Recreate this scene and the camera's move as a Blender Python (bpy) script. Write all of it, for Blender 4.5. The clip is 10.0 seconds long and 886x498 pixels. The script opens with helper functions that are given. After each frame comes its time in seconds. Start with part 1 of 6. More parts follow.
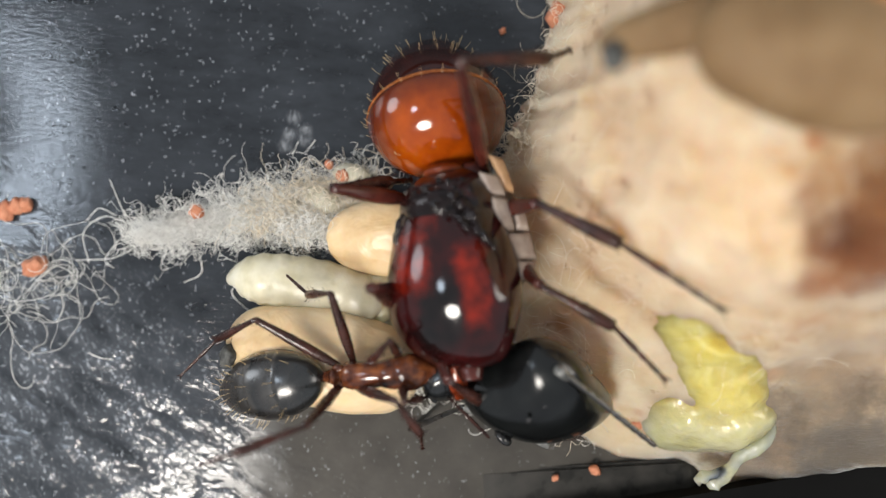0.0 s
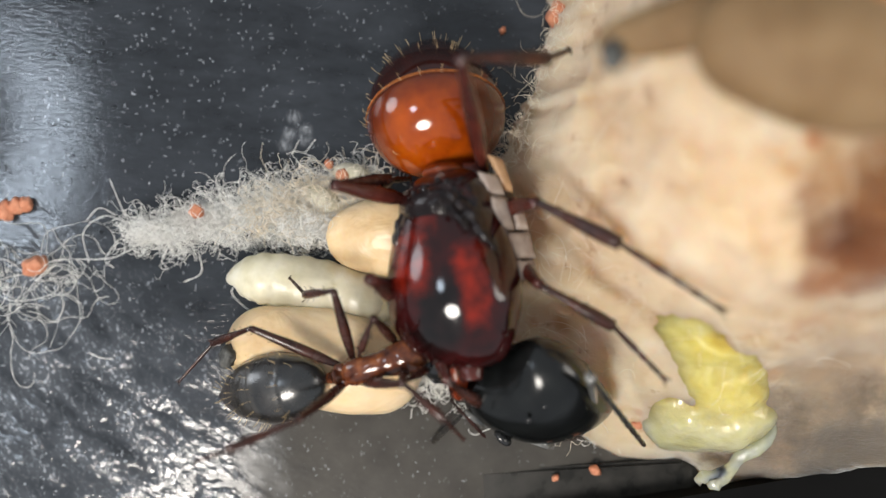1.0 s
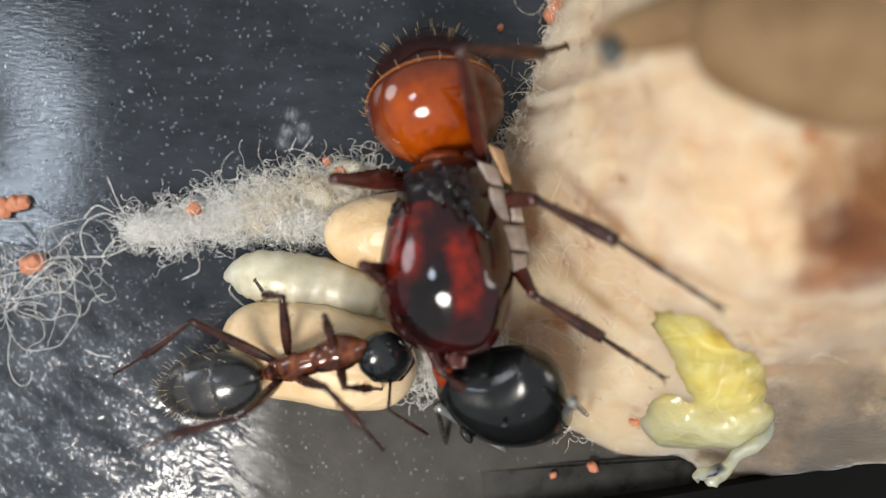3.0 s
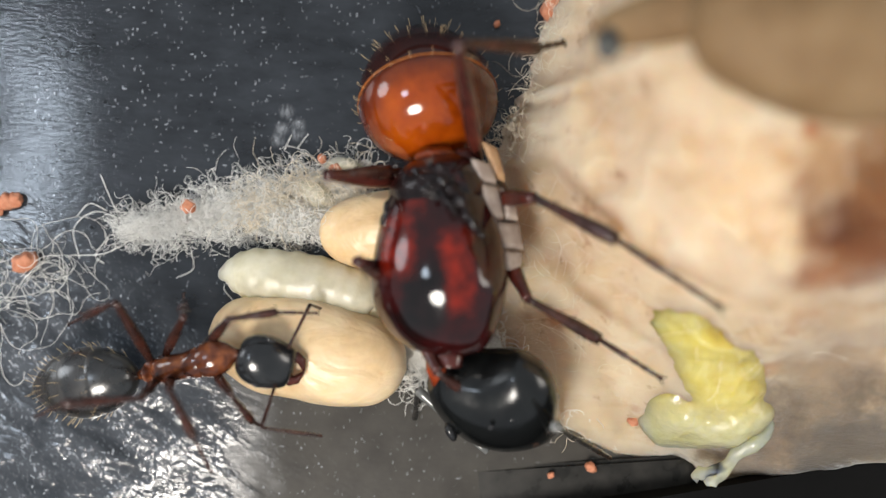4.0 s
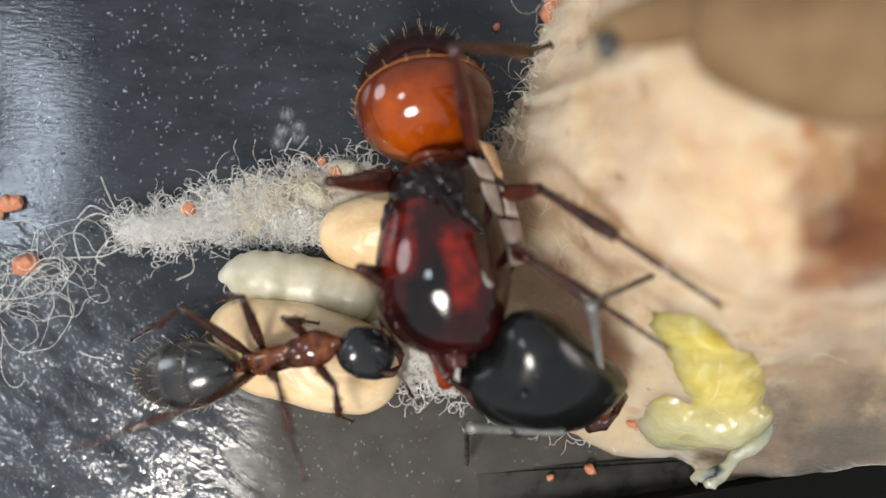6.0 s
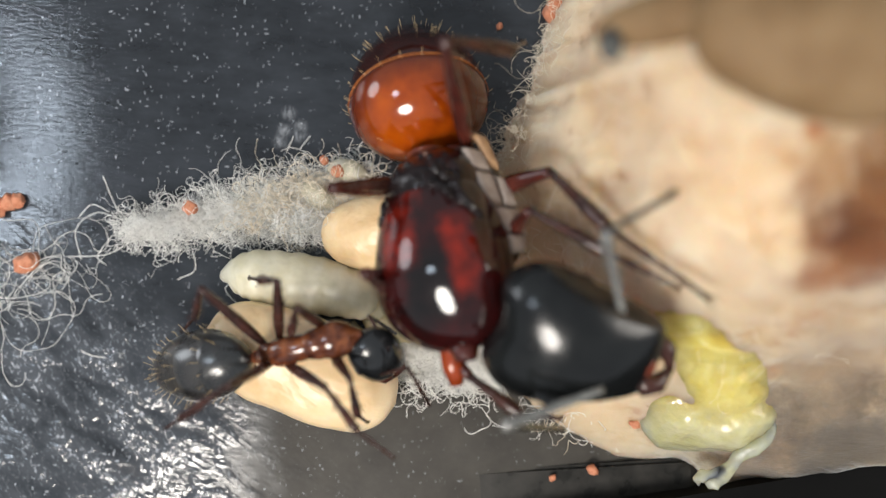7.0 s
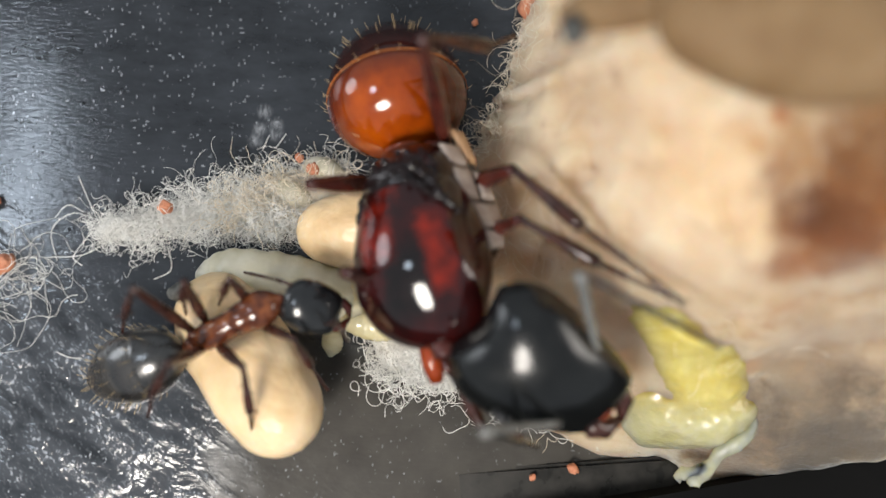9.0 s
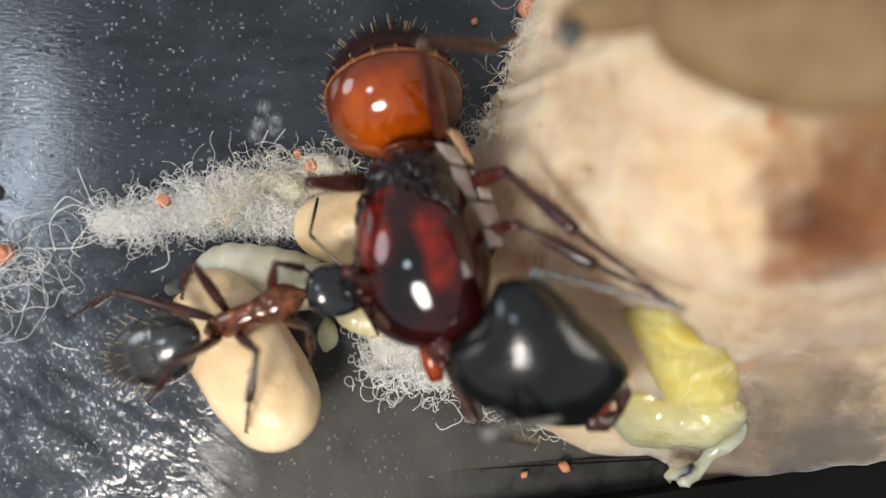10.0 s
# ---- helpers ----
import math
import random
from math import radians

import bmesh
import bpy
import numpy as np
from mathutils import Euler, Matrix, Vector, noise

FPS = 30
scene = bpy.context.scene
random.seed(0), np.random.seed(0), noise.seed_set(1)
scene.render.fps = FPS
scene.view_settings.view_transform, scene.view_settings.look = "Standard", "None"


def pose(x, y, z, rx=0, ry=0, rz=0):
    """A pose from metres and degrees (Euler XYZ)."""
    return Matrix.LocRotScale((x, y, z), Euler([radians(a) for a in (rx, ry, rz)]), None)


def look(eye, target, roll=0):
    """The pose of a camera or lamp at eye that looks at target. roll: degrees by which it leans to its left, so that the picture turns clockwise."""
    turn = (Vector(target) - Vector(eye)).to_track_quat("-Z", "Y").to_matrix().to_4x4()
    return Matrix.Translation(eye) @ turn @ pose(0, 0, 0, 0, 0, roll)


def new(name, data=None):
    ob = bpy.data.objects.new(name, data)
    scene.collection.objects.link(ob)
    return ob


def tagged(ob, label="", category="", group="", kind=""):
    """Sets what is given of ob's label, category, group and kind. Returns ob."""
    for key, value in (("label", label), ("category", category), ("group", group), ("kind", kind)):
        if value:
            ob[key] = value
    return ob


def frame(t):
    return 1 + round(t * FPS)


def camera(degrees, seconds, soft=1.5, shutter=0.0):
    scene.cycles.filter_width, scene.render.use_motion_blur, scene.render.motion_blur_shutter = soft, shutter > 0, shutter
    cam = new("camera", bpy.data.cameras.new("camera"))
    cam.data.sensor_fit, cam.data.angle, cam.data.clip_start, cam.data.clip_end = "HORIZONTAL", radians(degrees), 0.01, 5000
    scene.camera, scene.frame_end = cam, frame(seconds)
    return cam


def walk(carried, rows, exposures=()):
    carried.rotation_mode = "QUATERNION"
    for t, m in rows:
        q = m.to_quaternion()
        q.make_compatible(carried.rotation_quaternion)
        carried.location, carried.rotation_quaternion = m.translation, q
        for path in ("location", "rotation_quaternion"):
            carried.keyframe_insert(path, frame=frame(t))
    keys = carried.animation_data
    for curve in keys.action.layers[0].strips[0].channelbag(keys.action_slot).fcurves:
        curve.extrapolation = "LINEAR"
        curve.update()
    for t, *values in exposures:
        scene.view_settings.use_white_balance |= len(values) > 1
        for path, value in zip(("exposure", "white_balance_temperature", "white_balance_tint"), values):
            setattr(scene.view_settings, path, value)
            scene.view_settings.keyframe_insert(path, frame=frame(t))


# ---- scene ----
FOCUS = 0.0236
cam = camera(45.9, 10.0, soft=1.2)
cam.data.dof.use_dof = True
cam.data.dof.focus_distance = FOCUS
cam.data.dof.aperture_fstop = 36
PATH = [
    (0, pose(-0.000162, 0.000592, 0.024947, -0.517, 0.099, 3.002)),
    (0.5, pose(-0.000124, 0.000593, 0.024912, -0.537, 0.177, 3.013)),
    (1, pose(-0.000102, 0.000578, 0.024923, -0.498, 0.238, 3.007)),
    (1.5, pose(-0.000116, 0.000550, 0.024955, -0.407, 0.224, 3.018)),
    (2, pose(-0.000124, 0.000561, 0.024967, -0.437, 0.248, 2.982)),
    (2.5, pose(-0.000117, 0.000549, 0.024978, -0.483, 0.195, 2.980)),
    (4, pose(-0.000063, 0.000364, 0.024710, -0.254, -0.016, 2.909)),
    (4.5, pose(-0.000050, 0.000357, 0.024683, -0.199, 0.008, 2.910)),
    (5, pose(-0.000066, 0.000358, 0.024914, -0.199, -0.130, 2.896)),
    (5.5, pose(-0.000023, 0.000340, 0.024801, -0.111, -0.021, 2.899)),
    (7, pose(-0.000082, 0.000243, 0.024697, 0.129, 0.030, 3.057)),
    (7.5, pose(-0.000046, 0.000221, 0.024545, 0.104, -0.010, 2.859)),
    (8, pose(0.000382, 0.000212, 0.024770, 0.242, 0.277, 3.046)),
    (8.5, pose(0.000675, -0.000076, 0.024657, 0.974, 0.579, 2.786)),
    (9, pose(0.000712, -0.000247, 0.024502, 1.233, 0.591, 2.579)),
    (9.3, pose(0.000712, -0.000247, 0.024502, 1.233, 0.591, 2.579)),
    (9.5, pose(0.000893, -0.001351, 0.024133, 3.399, 1.074, 2.578)),
    (10, pose(0.000827, -0.000064, 0.024637, 0.691, 0.643, 3.491)),
]
walk(cam, PATH)

# ---- world, lamps ----
MM = 0.001
world = bpy.data.worlds.new("world")
scene.world = world
world.use_nodes = True
world.node_tree.nodes["Background"].inputs[0].default_value = (0.90, 0.97, 1.05, 1)
world.node_tree.nodes["Background"].inputs[1].default_value = 0.46


def disc_lamp(name, eye, target, size, watts, colour):
    data = bpy.data.lights.new(name, "AREA")
    data.shape, data.size, data.energy, data.color = "DISK", size * MM, watts, colour
    ob = new(name, data)
    ob.matrix_world = look([v * MM for v in eye], [v * MM for v in target])
    return ob


# the lamp by the lens, a far bulb, and soft window light
disc_lamp("key_lamp", (-13, -25, 46), (0, 0, 1), 17, 0.0300, (1.0, 0.94, 0.86))
disc_lamp("bulb_lamp", (-35, 5.5, 54), (0, 0, 1), 11, 0.0044, (0.74, 0.86, 1.0))
disc_lamp("window_lamp", (-62, 16, 18), (0, 0, 1), 24, 0.008, (0.90, 0.95, 1.0))
# unseen fill added from the right to lift the shade
disc_lamp("right_fill_lamp", (60, 10, 26), (0, 0, 1), 34, 0.017, (1.0, 0.94, 0.86))


# ---- materials ----
class Nodes:
    """A small builder for node materials."""

    def __init__(self, name):
        self.m = bpy.data.materials.new(name)
        self.m.use_nodes = True
        self.t = self.m.node_tree
        self.bsdf = self.t.nodes["Principled BSDF"]
        self.coord = self.t.nodes.new("ShaderNodeTexCoord").outputs["Object"]

    def link(self, a, b):
        self.t.links.new(a, b)

    def node(self, kind, **values):
        n = self.t.nodes.new(kind)
        for key, value in values.items():
            n.inputs[key].default_value = value
        return n

    def mapped(self, scale, turn=(0, 0, 0), shift=(0, 0, 0)):
        n = self.node("ShaderNodeMapping", Scale=scale, Rotation=turn, Location=shift)
        self.link(self.coord, n.inputs["Vector"])
        return n.outputs[0]

    def slanted(self, stretch, angle):
        """Coordinates drawn out along a slant on the floor."""
        n = self.node("ShaderNodeMapping", Scale=(stretch, 1.0 / stretch, 1.0), Rotation=(0, 0, radians(angle)))
        n.vector_type = "TEXTURE"
        self.link(self.coord, n.inputs["Vector"])
        return n.outputs[0]

    def noise(self, size, detail=4.0, rough=0.6, vector=None, warp=0.0):
        """Noise whose features are size millimetres across."""
        n = self.node("ShaderNodeTexNoise", Scale=1000.0 / size, Detail=detail, Roughness=rough, Distortion=warp)
        self.link(vector or self.coord, n.inputs["Vector"])
        return n.outputs["Fac"]

    def cells(self, size, vector=None, feature="F1"):
        n = self.node("ShaderNodeTexVoronoi", Scale=1000.0 / size)
        n.feature = feature
        self.link(vector or self.coord, n.inputs["Vector"])
        return n.outputs["Distance"]

    def dots(self, size, vector, rare, radius):
        """Specks in some of the cells of a scatter, of uneven size."""
        v = self.node("ShaderNodeTexVoronoi", Scale=1000.0 / size)
        self.link(vector, v.inputs["Vector"])
        pick = self.t.nodes.new("ShaderNodeSeparateColor")
        self.link(v.outputs["Color"], pick.inputs[0])
        near = self.math("SUBTRACT", self.math("MULTIPLY", pick.outputs[1], radius), v.outputs["Distance"])
        return self.math("MULTIPLY", self.grey(near, 0.0, 0.04), self.grey(pick.outputs[0], rare, rare + 0.05))

    def ramp(self, fac, stops):
        n = self.t.nodes.new("ShaderNodeValToRGB")
        e = n.color_ramp.elements
        while len(e) < len(stops):
            e.new(0.5)
        for el, (at, col) in zip(e, stops):
            el.position = at
            el.color = (*col, 1) if len(col) == 3 else col
        self.link(fac, n.inputs[0])
        return n.outputs[0]

    def grey(self, fac, a, b, low=0.0, high=1.0):
        n = self.node("ShaderNodeMapRange")
        for i, v in zip((1, 2, 3, 4), (a, b, low, high)):
            n.inputs[i].default_value = v
        n.interpolation_type = "SMOOTHSTEP"
        self.link(fac, n.inputs[0])
        return n.outputs[0]

    def mix(self, fac, a, b, kind="MIX"):
        n = self.t.nodes.new("ShaderNodeMix")
        n.data_type, n.blend_type = "RGBA", kind
        for socket, value in zip((n.inputs[0], n.inputs[6], n.inputs[7]), (fac, a, b)):
            if isinstance(value, (int, float)):
                socket.default_value = value
            elif isinstance(value, tuple):
                socket.default_value = (*value, 1)
            else:
                self.link(value, socket)
        return n.outputs[2]

    def math(self, op, a, b=0.0, c=0.0):
        n = self.t.nodes.new("ShaderNodeMath")
        n.operation = op
        for socket, value in zip(n.inputs, (a, b, c)):
            if isinstance(value, (int, float)):
                socket.default_value = value
            else:
                self.link(value, socket)
        return n.outputs[0]

    def axis(self, i):
        n = self.t.nodes.new("ShaderNodeSeparateXYZ")
        self.link(self.coord, n.inputs[0])
        return self.math("MULTIPLY", n.outputs[i], 1000.0)

    def near(self, x, y, z, radius):
        """One at a place (millimetres), falling to nought at a radius."""
        n = self.node("ShaderNodeVectorMath")
        n.operation = "DISTANCE"
        self.link(self.coord, n.inputs[0])
        n.inputs[1].default_value = (x * MM, y * MM, z * MM)
        return self.grey(n.outputs["Value"], 0.0, radius * MM, 1.0, 0.0)

    def bump(self, height, depth, strength=1.0, under=None):
        n = self.node("ShaderNodeBump", Strength=strength, Distance=depth * MM)
        self.link(height, n.inputs["Height"])
        if under:
            self.link(under, n.inputs["Normal"])
        return n.outputs[0]

    def done(self, colour, rough, normal=None, metal=0.0, **more):
        for key, value in {"Base Color": colour, "Roughness": rough, "Metallic": metal, "Normal": normal, **more}.items():
            if value is None:
                continue
            if isinstance(value, tuple):
                self.bsdf.inputs[key].default_value = (*value, 1) if len(value) == 3 and "Color" in key else value
            elif isinstance(value, (int, float)):
                self.bsdf.inputs[key].default_value = value
            else:
                self.link(value, self.bsdf.inputs[key])
        return self.m


def floor_material():
    n = Nodes("black_plastic_floor")
    x, y = n.axis(0), n.axis(1)
    wide = n.noise(2.4, 3)
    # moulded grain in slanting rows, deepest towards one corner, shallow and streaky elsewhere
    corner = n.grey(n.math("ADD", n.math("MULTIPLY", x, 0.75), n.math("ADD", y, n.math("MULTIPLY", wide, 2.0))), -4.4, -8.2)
    turned = n.slanted(1.25, -55)
    grain = n.noise(0.18, 2, 0.5, turned, 0.3)
    pits = n.noise(0.11, 3, 0.65, None, 0.4)
    streaks = n.noise(0.14, 3, 0.6, n.mapped((0.45, 2.0, 1), (0, 0, radians(4))))
    clusters = n.noise(0.8, 3, 0.55, n.slanted(1.5, -32), 0.3)
    rough_part = n.math("ADD", grain, n.math("MULTIPLY", pits, 0.2))
    smooth_part = n.math("ADD", n.math("MULTIPLY", streaks, 0.16), n.math("MULTIPLY", pits, 0.05))
    height = n.math("ADD", n.math("MULTIPLY", rough_part, n.math("MULTIPLY", corner, n.grey(clusters, 0.42, 0.66, 0.04, 0.75))), n.math("MULTIPLY", smooth_part, n.math("SUBTRACT", 1.0, n.math("MULTIPLY", corner, 0.75))))
    # grey area: a reflection painted into colour and roughness
    edge = n.math("ADD", x, n.math("MULTIPLY", n.noise(1.2, 5), 2.4))
    mirror_grey = n.math("MULTIPLY", n.grey(edge, -4.3, -2.2), n.grey(n.math("ADD", y, n.math("MULTIPLY", wide, 1.6)), -0.6, -1.9))
    height = n.math("MULTIPLY", height, n.math("SUBTRACT", 1.0, n.math("MULTIPLY", mirror_grey, 0.5)))
    dark = n.ramp(n.noise(1.5, 5, 0.65, n.mapped((0.6, 1.4, 1))), [(0.35, (0.010, 0.012, 0.015)), (0.7, (0.034, 0.039, 0.047))])
    # dust: small motes and short scratches, in loose drifts
    drift = n.math("MULTIPLY", n.grey(n.noise(0.9, 4, 0.65), 0.38, 0.60, 0.08, 1.0), n.grey(x, -6.5, 0.5, 1.0, 0.45))
    motes = None
    for size, scale, turn, rare, radius in ((0.13, (1.5, 0.6, 1), 0.5, 0.60, 0.22), (0.17, (0.5, 1.6, 1), 0.10, 0.50, 0.20), (0.2, (1.8, 0.5, 1), -0.25, 0.55, 0.17), (0.16, (1.9, 0.6, 1), 0.35, 0.6, 0.2), (0.10, (1, 1, 1), 0.9, 0.70, 0.25), (0.34, (0.5, 2.2, 1), -0.5, 0.6, 0.11), (0.4, (2.4, 0.5, 1), 0.2, 0.6, 0.10)):
        some = n.dots(size, n.mapped(scale, (0, 0, turn), (size, 0.0, 0.0)), rare, radius)
        motes = n.math("MAXIMUM", motes, some) if motes else some
    motes = n.math("MULTIPLY", motes, drift)
    # pale flecks: glints painted into the colour in slanting drifts, over a lighter corner
    fleck = n.noise(0.105, 3, 0.6, n.slanted(1.25, -60), 0.5)
    glint = n.math("MULTIPLY", n.grey(fleck, 0.56, 0.64), n.math("MULTIPLY", n.grey(clusters, 0.45, 0.60, 0.12, 1.0), corner))
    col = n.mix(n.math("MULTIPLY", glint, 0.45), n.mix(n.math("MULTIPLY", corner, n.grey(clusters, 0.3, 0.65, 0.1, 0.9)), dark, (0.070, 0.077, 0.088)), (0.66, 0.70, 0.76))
    haze = n.ramp(n.noise(1.1, 4), [(0.3, (0.034, 0.030, 0.025)), (0.7, (0.062, 0.056, 0.047))])
    col = n.mix(n.math("MULTIPLY", mirror_grey, 0.9), col, haze)
    col = n.mix(n.math("MULTIPLY", motes, 0.8), col, (0.46, 0.49, 0.53))
    for place in ((-3.62, 3.0, 0.0), (-3.62, 2.8, 0.0), (-4.08, 2.62, 0.0), (-4.0, 2.9, 0.0), (-3.9, 3.3, 0.0)):
        smear = n.math("MULTIPLY", n.near(*place, 0.24), n.grey(n.noise(0.15, 3, 0.6, n.mapped((2.0, 0.7, 1))), 0.35, 0.65, 0.05, 0.55))
        col = n.mix(smear, col, (0.42, 0.44, 0.47))
    rough = n.math("ADD", n.math("MULTIPLY", n.grey(n.noise(0.7, 4), 0.3, 0.7), 0.06), n.math("ADD", n.math("MULTIPLY", mirror_grey, 0.45), 0.05))
    gloss = n.grey(mirror_grey, 0.0, 1.0, 0.6, 0.2)
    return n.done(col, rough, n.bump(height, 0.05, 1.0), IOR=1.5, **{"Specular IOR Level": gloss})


def wall_material():
    n = Nodes("smoky_acrylic")
    s = n.noise(0.5, 4)
    col = n.ramp(s, [(0.3, (0.010, 0.010, 0.009)), (0.7, (0.028, 0.026, 0.023))])
    return n.done(col, n.grey(s, 0.3, 0.8, 0.25, 0.45), n.bump(n.noise(0.3, 3), 0.01, 0.4), IOR=1.5, **{"Specular IOR Level": 0.15})


def rubber_material():
    n = Nodes("matt_black_rubber")
    s = n.noise(3.0, 4)
    return n.done(n.ramp(s, [(0.3, (0.002, 0.002, 0.002)), (0.7, (0.005, 0.005, 0.005))]), 0.8, n.bump(n.noise(0.3, 3), 0.02, 0.4), **{"Specular IOR Level": 0.08})


def cotton_material():
    n = Nodes("stained_cotton")
    soft = n.noise(2.2, 4)
    col = n.ramp(soft, [(0.25, (0.56, 0.36, 0.20)), (0.5, (0.71, 0.52, 0.335)), (0.8, (0.81, 0.66, 0.47))])
    streak = n.noise(0.5, 3, 0.6, n.mapped((0.4, 1.2, 1), (0, 0, 0.2)))
    col = n.mix(n.grey(streak, 0.5, 0.72, 0.0, 0.5), col, (0.64, 0.43, 0.25))
    jag = n.noise(0.8, 4, 0.7)
    # browner towards the far right
    right_brown = n.grey(n.math("ADD", n.axis(0), n.math("MULTIPLY", jag, 2.5)), 5.8, 9.2, 0.0, 0.75)
    col = n.mix(right_brown, col, n.mix(n.grey(n.noise(0.9, 4), 0.42, 0.6), (0.50, 0.38, 0.26), (0.36, 0.24, 0.14)))
    for place, radius, hue, much in (
        ((7.3, 0.9, 6.6), 1.5, (0.15, 0.05, 0.016), 0.95), ((6.6, 0.3, 5.9), 0.7, (0.30, 0.12, 0.045), 0.85), ((8.0, 2.0, 7.3), 1.6, (0.24, 0.10, 0.035), 0.9), ((6.5, 4.3, 8.0), 0.8, (0.42, 0.16, 0.05), 0.85),
        ((7.0, -0.4, 4.4), 0.6, (0.42, 0.22, 0.10), 0.8), ((6.4, 2.0, 7.0), 0.7, (0.40, 0.22, 0.10), 0.8), ((5.7, 2.15, 6.8), 0.3, (0.48, 0.24, 0.09), 0.8), ((7.7, 3.2, 7.5), 1.5, (0.30, 0.15, 0.06), 0.85),
        ((5.95, 2.59, 7.3), 0.22, (0.42, 0.15, 0.05), 0.95), ((4.92, 2.71, 6.0), 0.2, (0.72, 0.33, 0.10), 0.95), ((4.25, 3.1, 5.4), 0.16, (0.72, 0.38, 0.18), 0.8),
        ((1.93, -1.27, 0.7), 0.22, (0.55, 0.22, 0.09), 0.9), ((2.60, -1.23, 0.9), 0.26, (0.60, 0.32, 0.15), 0.85), ((4.42, -3.25, 0.9), 0.22, (0.50, 0.20, 0.10), 0.85),
        ((6.1, -1.0, 2.6), 0.28, (0.55, 0.27, 0.13), 0.85), ((6.6, -1.5, 2.5), 0.28, (0.50, 0.24, 0.11), 0.85), ((7.1, -2.0, 2.3), 0.32, (0.52, 0.28, 0.14), 0.85), ((7.4, -2.8, 2.0), 0.35, (0.46, 0.28, 0.16), 0.8),
        ((5.2, 0.6, 4.5), 0.5, (0.64, 0.44, 0.26), 0.6),
        # grime, with the shade where the cotton falls away put into the colour
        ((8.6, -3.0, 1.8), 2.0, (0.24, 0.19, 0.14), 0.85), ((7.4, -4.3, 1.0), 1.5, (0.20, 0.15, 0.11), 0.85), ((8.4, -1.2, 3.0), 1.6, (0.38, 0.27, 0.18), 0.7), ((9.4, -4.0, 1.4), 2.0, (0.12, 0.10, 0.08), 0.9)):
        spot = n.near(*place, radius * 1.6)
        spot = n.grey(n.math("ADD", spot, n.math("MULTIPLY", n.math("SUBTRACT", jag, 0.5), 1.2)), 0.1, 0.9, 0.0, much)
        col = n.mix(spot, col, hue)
    fuzz = n.bump(n.noise(0.12, 4, 0.75, n.mapped((1, 2.2, 1.5))), 0.08, 0.7)
    return n.done(col, 0.95, n.bump(soft, 0.25, 0.5, fuzz), **{"Specular IOR Level": 0.15, "Subsurface Weight": 0.8, "Subsurface Radius": (1.0, 0.72, 0.48), "Subsurface Scale": 0.0030, "Sheen Weight": 0.2})


def fibre_material(name, a, b):
    n = Nodes(name)
    return n.done(n.ramp(n.noise(0.7, 2), [(0.3, a), (0.7, b)]), 0.45, **{"Specular IOR Level": 0.5, "Sheen Weight": 0.4})


def chitin_material(name, stops, size, rough, axis_stops=None, axis=0, grain=0.05, coat=0.3, wrinkle=0.02, gloss=0.5, relief=1.0):
    """Horny shell: blotched colour, an even gloss with a fine leathery grain; axis_stops tint it along one of its axes."""
    n = Nodes(name)
    blot = n.noise(size, 4, 0.55)
    col = n.ramp(blot, stops)
    if axis_stops:
        along = n.math("ADD", n.axis(axis), n.math("MULTIPLY", n.math("SUBTRACT", blot, 0.5), 0.5))
        low, high = axis_stops[0][0], axis_stops[-1][0]
        fac = n.grey(along, low, high)
        n.t.nodes[-1].interpolation_type = "LINEAR"
        col = n.mix(n.grey(n.noise(size * 0.4), 0.3, 0.7, 0.0, 0.25), n.ramp(fac, [((p - low) / (high - low), c) for p, c in axis_stops]), col)
    fine = n.bump(n.cells(grain), 0.003 * relief, 0.4)
    broad = n.bump(n.noise(0.6 if wrinkle < 0.03 else 0.22, 3), wrinkle, 0.4, fine)
    sheen = n.grey(n.noise(0.35, 3), 0.3, 0.7, rough * 0.8, rough * 1.3)
    return n.done(col, sheen, broad, **{"Coat Weight": coat, "Coat Roughness": rough * 0.6, "IOR": 1.56, "Specular IOR Level": gloss * 0.6})


